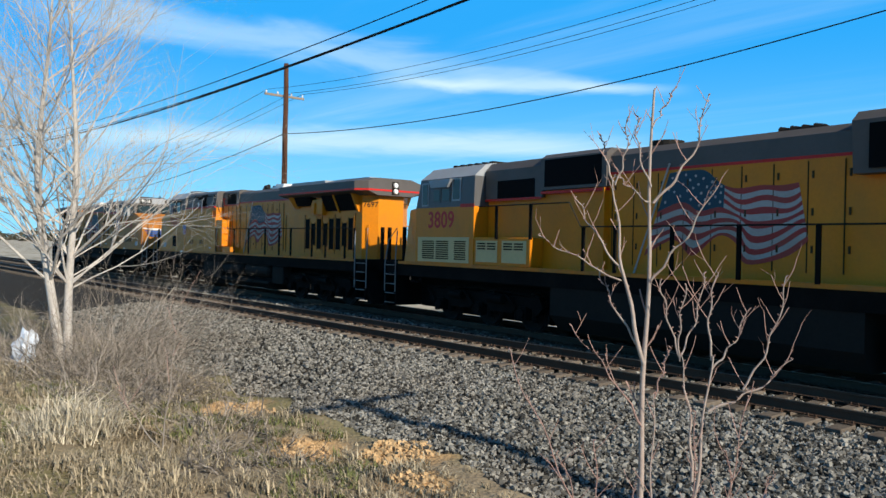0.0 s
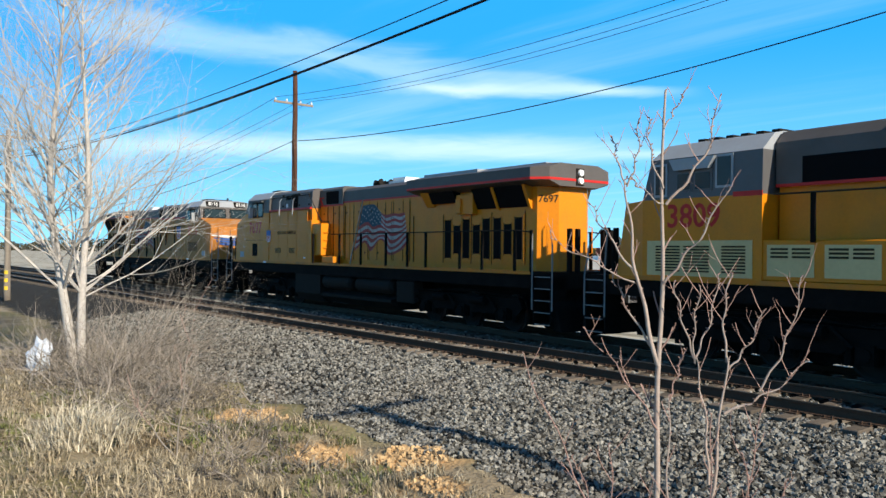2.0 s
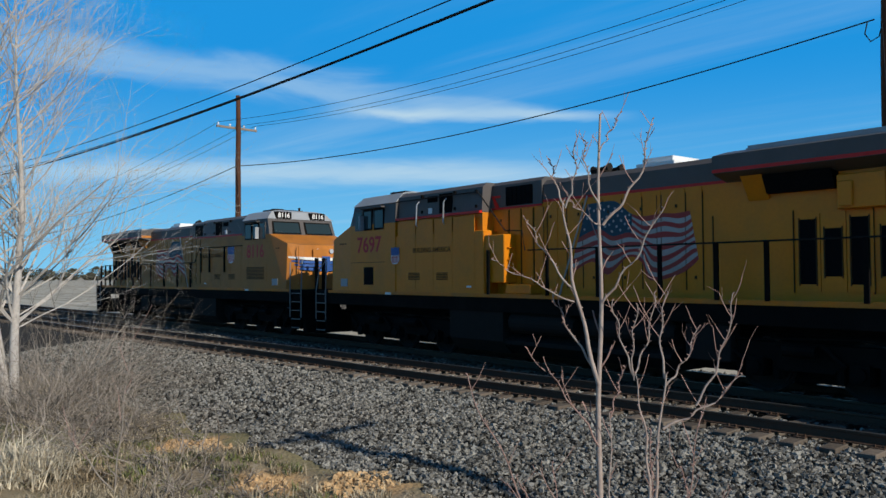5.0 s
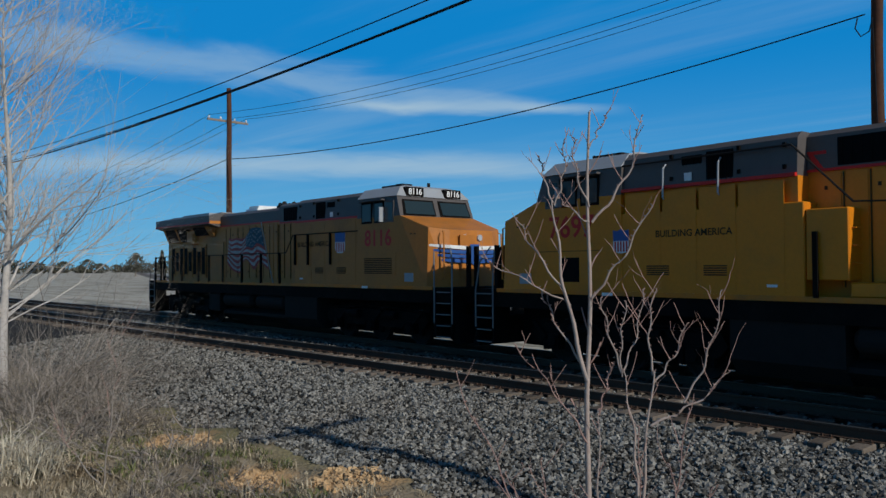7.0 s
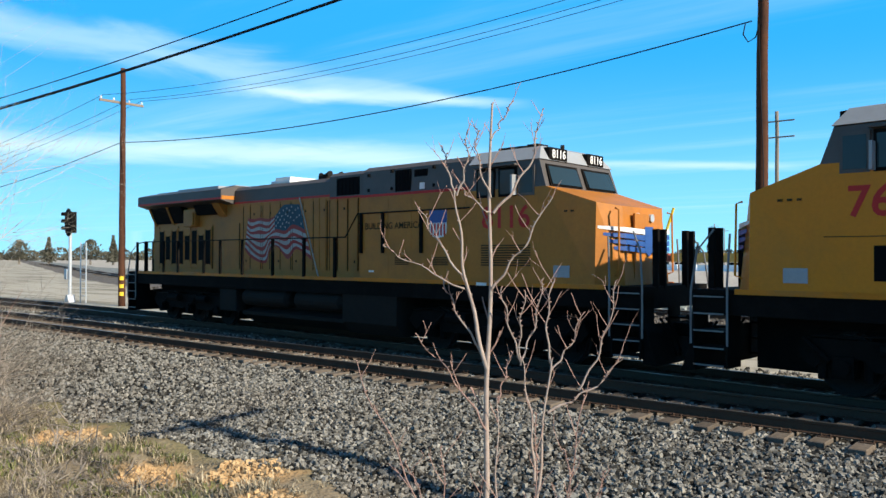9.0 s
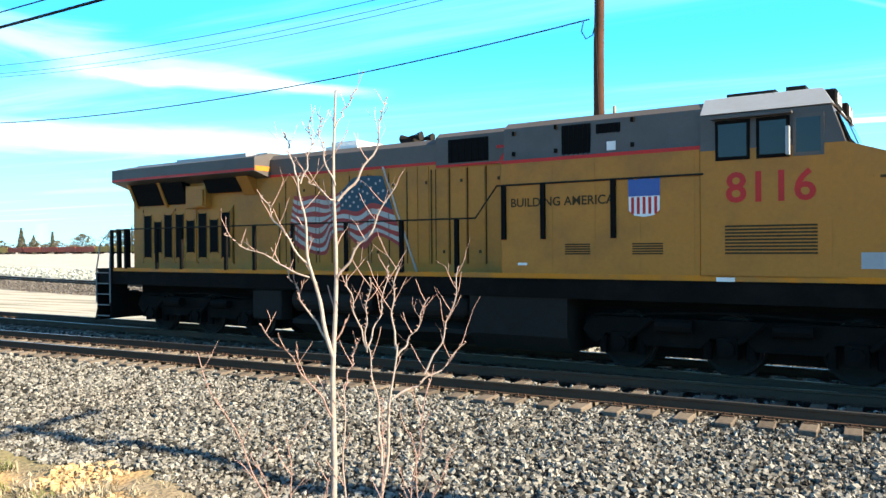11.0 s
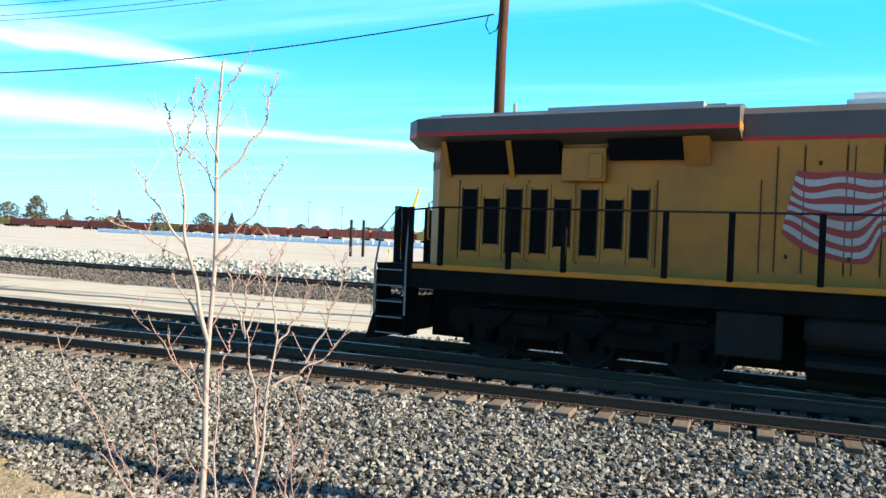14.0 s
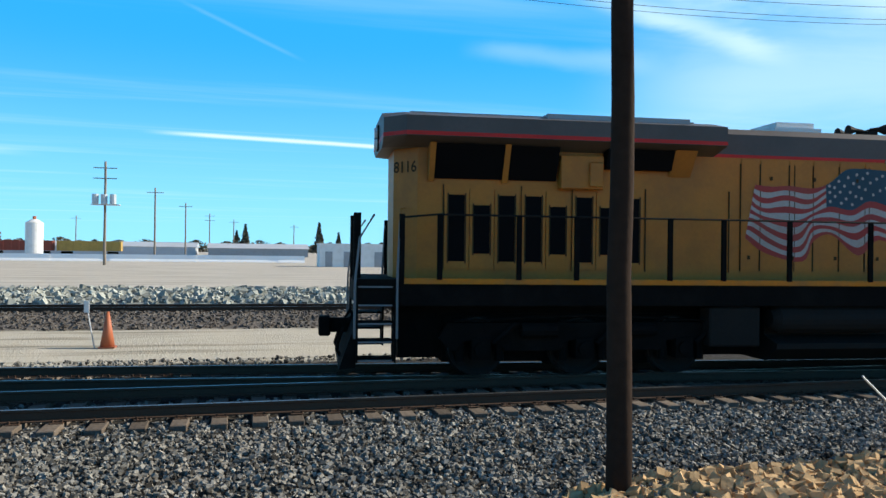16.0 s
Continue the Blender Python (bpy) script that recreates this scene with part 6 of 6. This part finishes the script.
tagged(green.mesh("green_grass", GRASS), "short green grass among dry weeds", "grass", kind="stuff")
clump = Pile()
for _ in range(12):
    tuft(-11.9 + rng.gauss(0, 0.2), 2.92 + rng.gauss(0, 0.2), 60, rng.uniform(0.35, 0.85), 1.05, clump, rng)
tagged(clump.mesh("grass_clump", PALE_STRAW), "tall pale clump of dry grass stalks", "grass")

# thin bare weed stems and a torn plastic bag
sapling(-11.0, 3.9, "sapling", "thin leaning weed stem in the dry grass", [(0.0, -0.1, 0.30, 2.3, 0.02, 0.016, 2), (0.05, 0.0, -0.75, 0.9, 0.05, 0.016, 2)], 41, TWIG, 0.4)
bm = bmesh.new()
bmesh.ops.create_icosphere(bm, subdivisions=3, radius=0.5)
for v in bm.verts:
    k = 1 + 0.45 * noise.noise(v.co * 4.1) + 0.2 * noise.noise(v.co * 11)
    v.co = Vector((v.co.x * 0.55 * k, v.co.y * 0.42 * k, v.co.z * 0.95 * k + 0.25 * v.co.x))
bag = part("plastic_bag", bm, PLASTIC)
bag.matrix_basis = pose(-19.6, 3.9, ground_z(-19.6, 3.9) + 0.42, 10, 15, 30)
tagged(bag, "torn pale blue plastic bag caught in dry weeds", "plastic bag")


# ---------------------------------------------------------------- loose stone
def stones(name, label, places, sizes, material, seed, flat=0.75):
    """Many broken stones in one mesh: each a box with its corners pushed about."""
    rs = np.random.RandomState(seed)
    n = len(places)
    corner = np.array([(-1, -1, -1), (-1, -1, 1), (-1, 1, -1), (-1, 1, 1), (1, -1, -1), (1, -1, 1), (1, 1, -1), (1, 1, 1)], float)
    v = corner[None] * (1 + rs.uniform(-0.45, 0.25, (n, 8, 3)))
    v *= (np.asarray(sizes)[:, None, None] * 0.5) * rs.uniform(0.7, 1.2, (n, 1, 3)) * np.array((1, 1, flat))
    ax = rs.normal(size=(n, 3))
    ax /= np.linalg.norm(ax, axis=1)[:, None]
    an = rs.uniform(0, 3.14, n)
    c, s = np.cos(an)[:, None, None], np.sin(an)[:, None, None]
    k = np.broadcast_to(ax[:, None, :], v.shape)
    v = v * c + np.cross(k, v) * s + k * (k * v).sum(2, keepdims=True) * (1 - c)
    v += np.asarray(places)[:, None, :]
    quad = np.array([(0, 1, 3, 2), (4, 6, 7, 5), (0, 4, 5, 1), (2, 3, 7, 6), (0, 2, 6, 4), (1, 5, 7, 3)])
    f = (quad[None] + (np.arange(n) * 8)[:, None, None]).reshape(-1, 4)
    me = bpy.data.meshes.new(name)
    me.from_pydata(v.reshape(-1, 3).tolist(), [], f.tolist())
    me.materials.append(material)
    return tagged(new(name, me), label, "gravel", kind="stuff")


rs = np.random.RandomState(2)
spots, sizes = [], []


def scatter(n, x0, x1, y0, y1, s0, s1, lift=0.0, keep=None, follow=False):
    for x, y, s in zip(rs.uniform(x0, x1, n), rs.uniform(y0, y1, n), s0 + (s1 - s0) * rs.uniform(0, 1, n) ** 1.5):
        if keep and not keep(x, y):
            continue
        y += far_y(x) - 30.5 if follow else 0.0
        spots.append((x, y, ground_z(x, y) + s * rs.uniform(-0.05, 0.50) + lift))
        sizes.append(s)


ragged = lambda x, y: y > 6.75 + 0.45 * noise.noise((x * 0.8, 4, 2)) + 0.25 * noise.noise((x * 3, 9, 2))
gap = lambda x, y: ragged(x, y) and (y < 11.22 or abs((x + 160) % 0.54 - 0.27) < 0.13)
scatter(78000, -14, 12, 6.4, 11.85, 0.028, 0.070, keep=gap)
scatter(24000, -32, -14, 6.3, 11.85, 0.042, 0.082, keep=gap)
scatter(6000, -30, 12, 12.1, 13.3, 0.04, 0.075, 0.01)
scatter(7000, -40, -2, 13.6, 16.0, 0.04, 0.08, 0.01)
scatter(2500, -40, 10, 17.4, 18.6, 0.04, 0.08)
stones("ballast_stones", "grey broken ballast stones beside and between the rails", spots, sizes, STONE, 1)
spots, sizes = [], []
scatter(8500, -60, 16, 26.0, 29.6, 0.06, 0.12, follow=True)
stones("bank_stones", "dark brown-grey ballast on the far bank", spots, sizes, DARK_STONE, 2)
spots, sizes = [], []
scatter(14000, -90, 20, 32.6, 39.4, 0.12, 0.30, follow=True)
stones("pale_rocks", "pale broken rocks heaped behind the far track", spots, sizes, ROCK, 3)
spots, sizes = [], []
scatter(9000, -14.2, -6.8, 5.0, 7.2, 0.012, 0.075, keep=lambda x, y: bare(x, y) > 0.05)
scatter(5200, 3.6, 12, 6.2, 8.5, 0.03, 0.15)
stones("earth_clods", "orange-tan clods of earth on the crumbling bank", spots, sizes, CLOD, 4, 0.9)


# ---------------------------------------------------------------- motion
SPEED = 4.36


def motions():
    """The train rolls to +x at a steady pace; each engine follows the curve, and its wheels turn."""
    def place(x, turned):
        a, b = train_y(x - 6.8), train_y(x + 6.8)
        yaw = math.degrees(math.atan2(b - a, 13.6))
        return pose(x, (a + b) / 2, 0, 0, 0, yaw + (180 if turned else 0))

    half_seconds = [i * 0.5 for i in range(33)]
    fine = [min(16.0, i * 0.15) for i in range(108)]
    for ob, wheels, x0, turned in ((LOCO_A, WHEELS_A, -20.56 + 10.7, True), (LOCO_B, WHEELS_B, -23.02 - 10.45, True), (LOCO_C, WHEELS_C, -67.25 + 10.45, False)):
        walk(ob, [(t, place(x0 + SPEED * t, turned)) for t in half_seconds])
        roll = math.degrees(SPEED / 0.52) * (-1 if turned else 1)
        for w in wheels:
            at = w.location.copy()
            walk(w, [(t, pose(at.x, at.y, at.z, 0, roll * t, 0)) for t in fine])


motions()
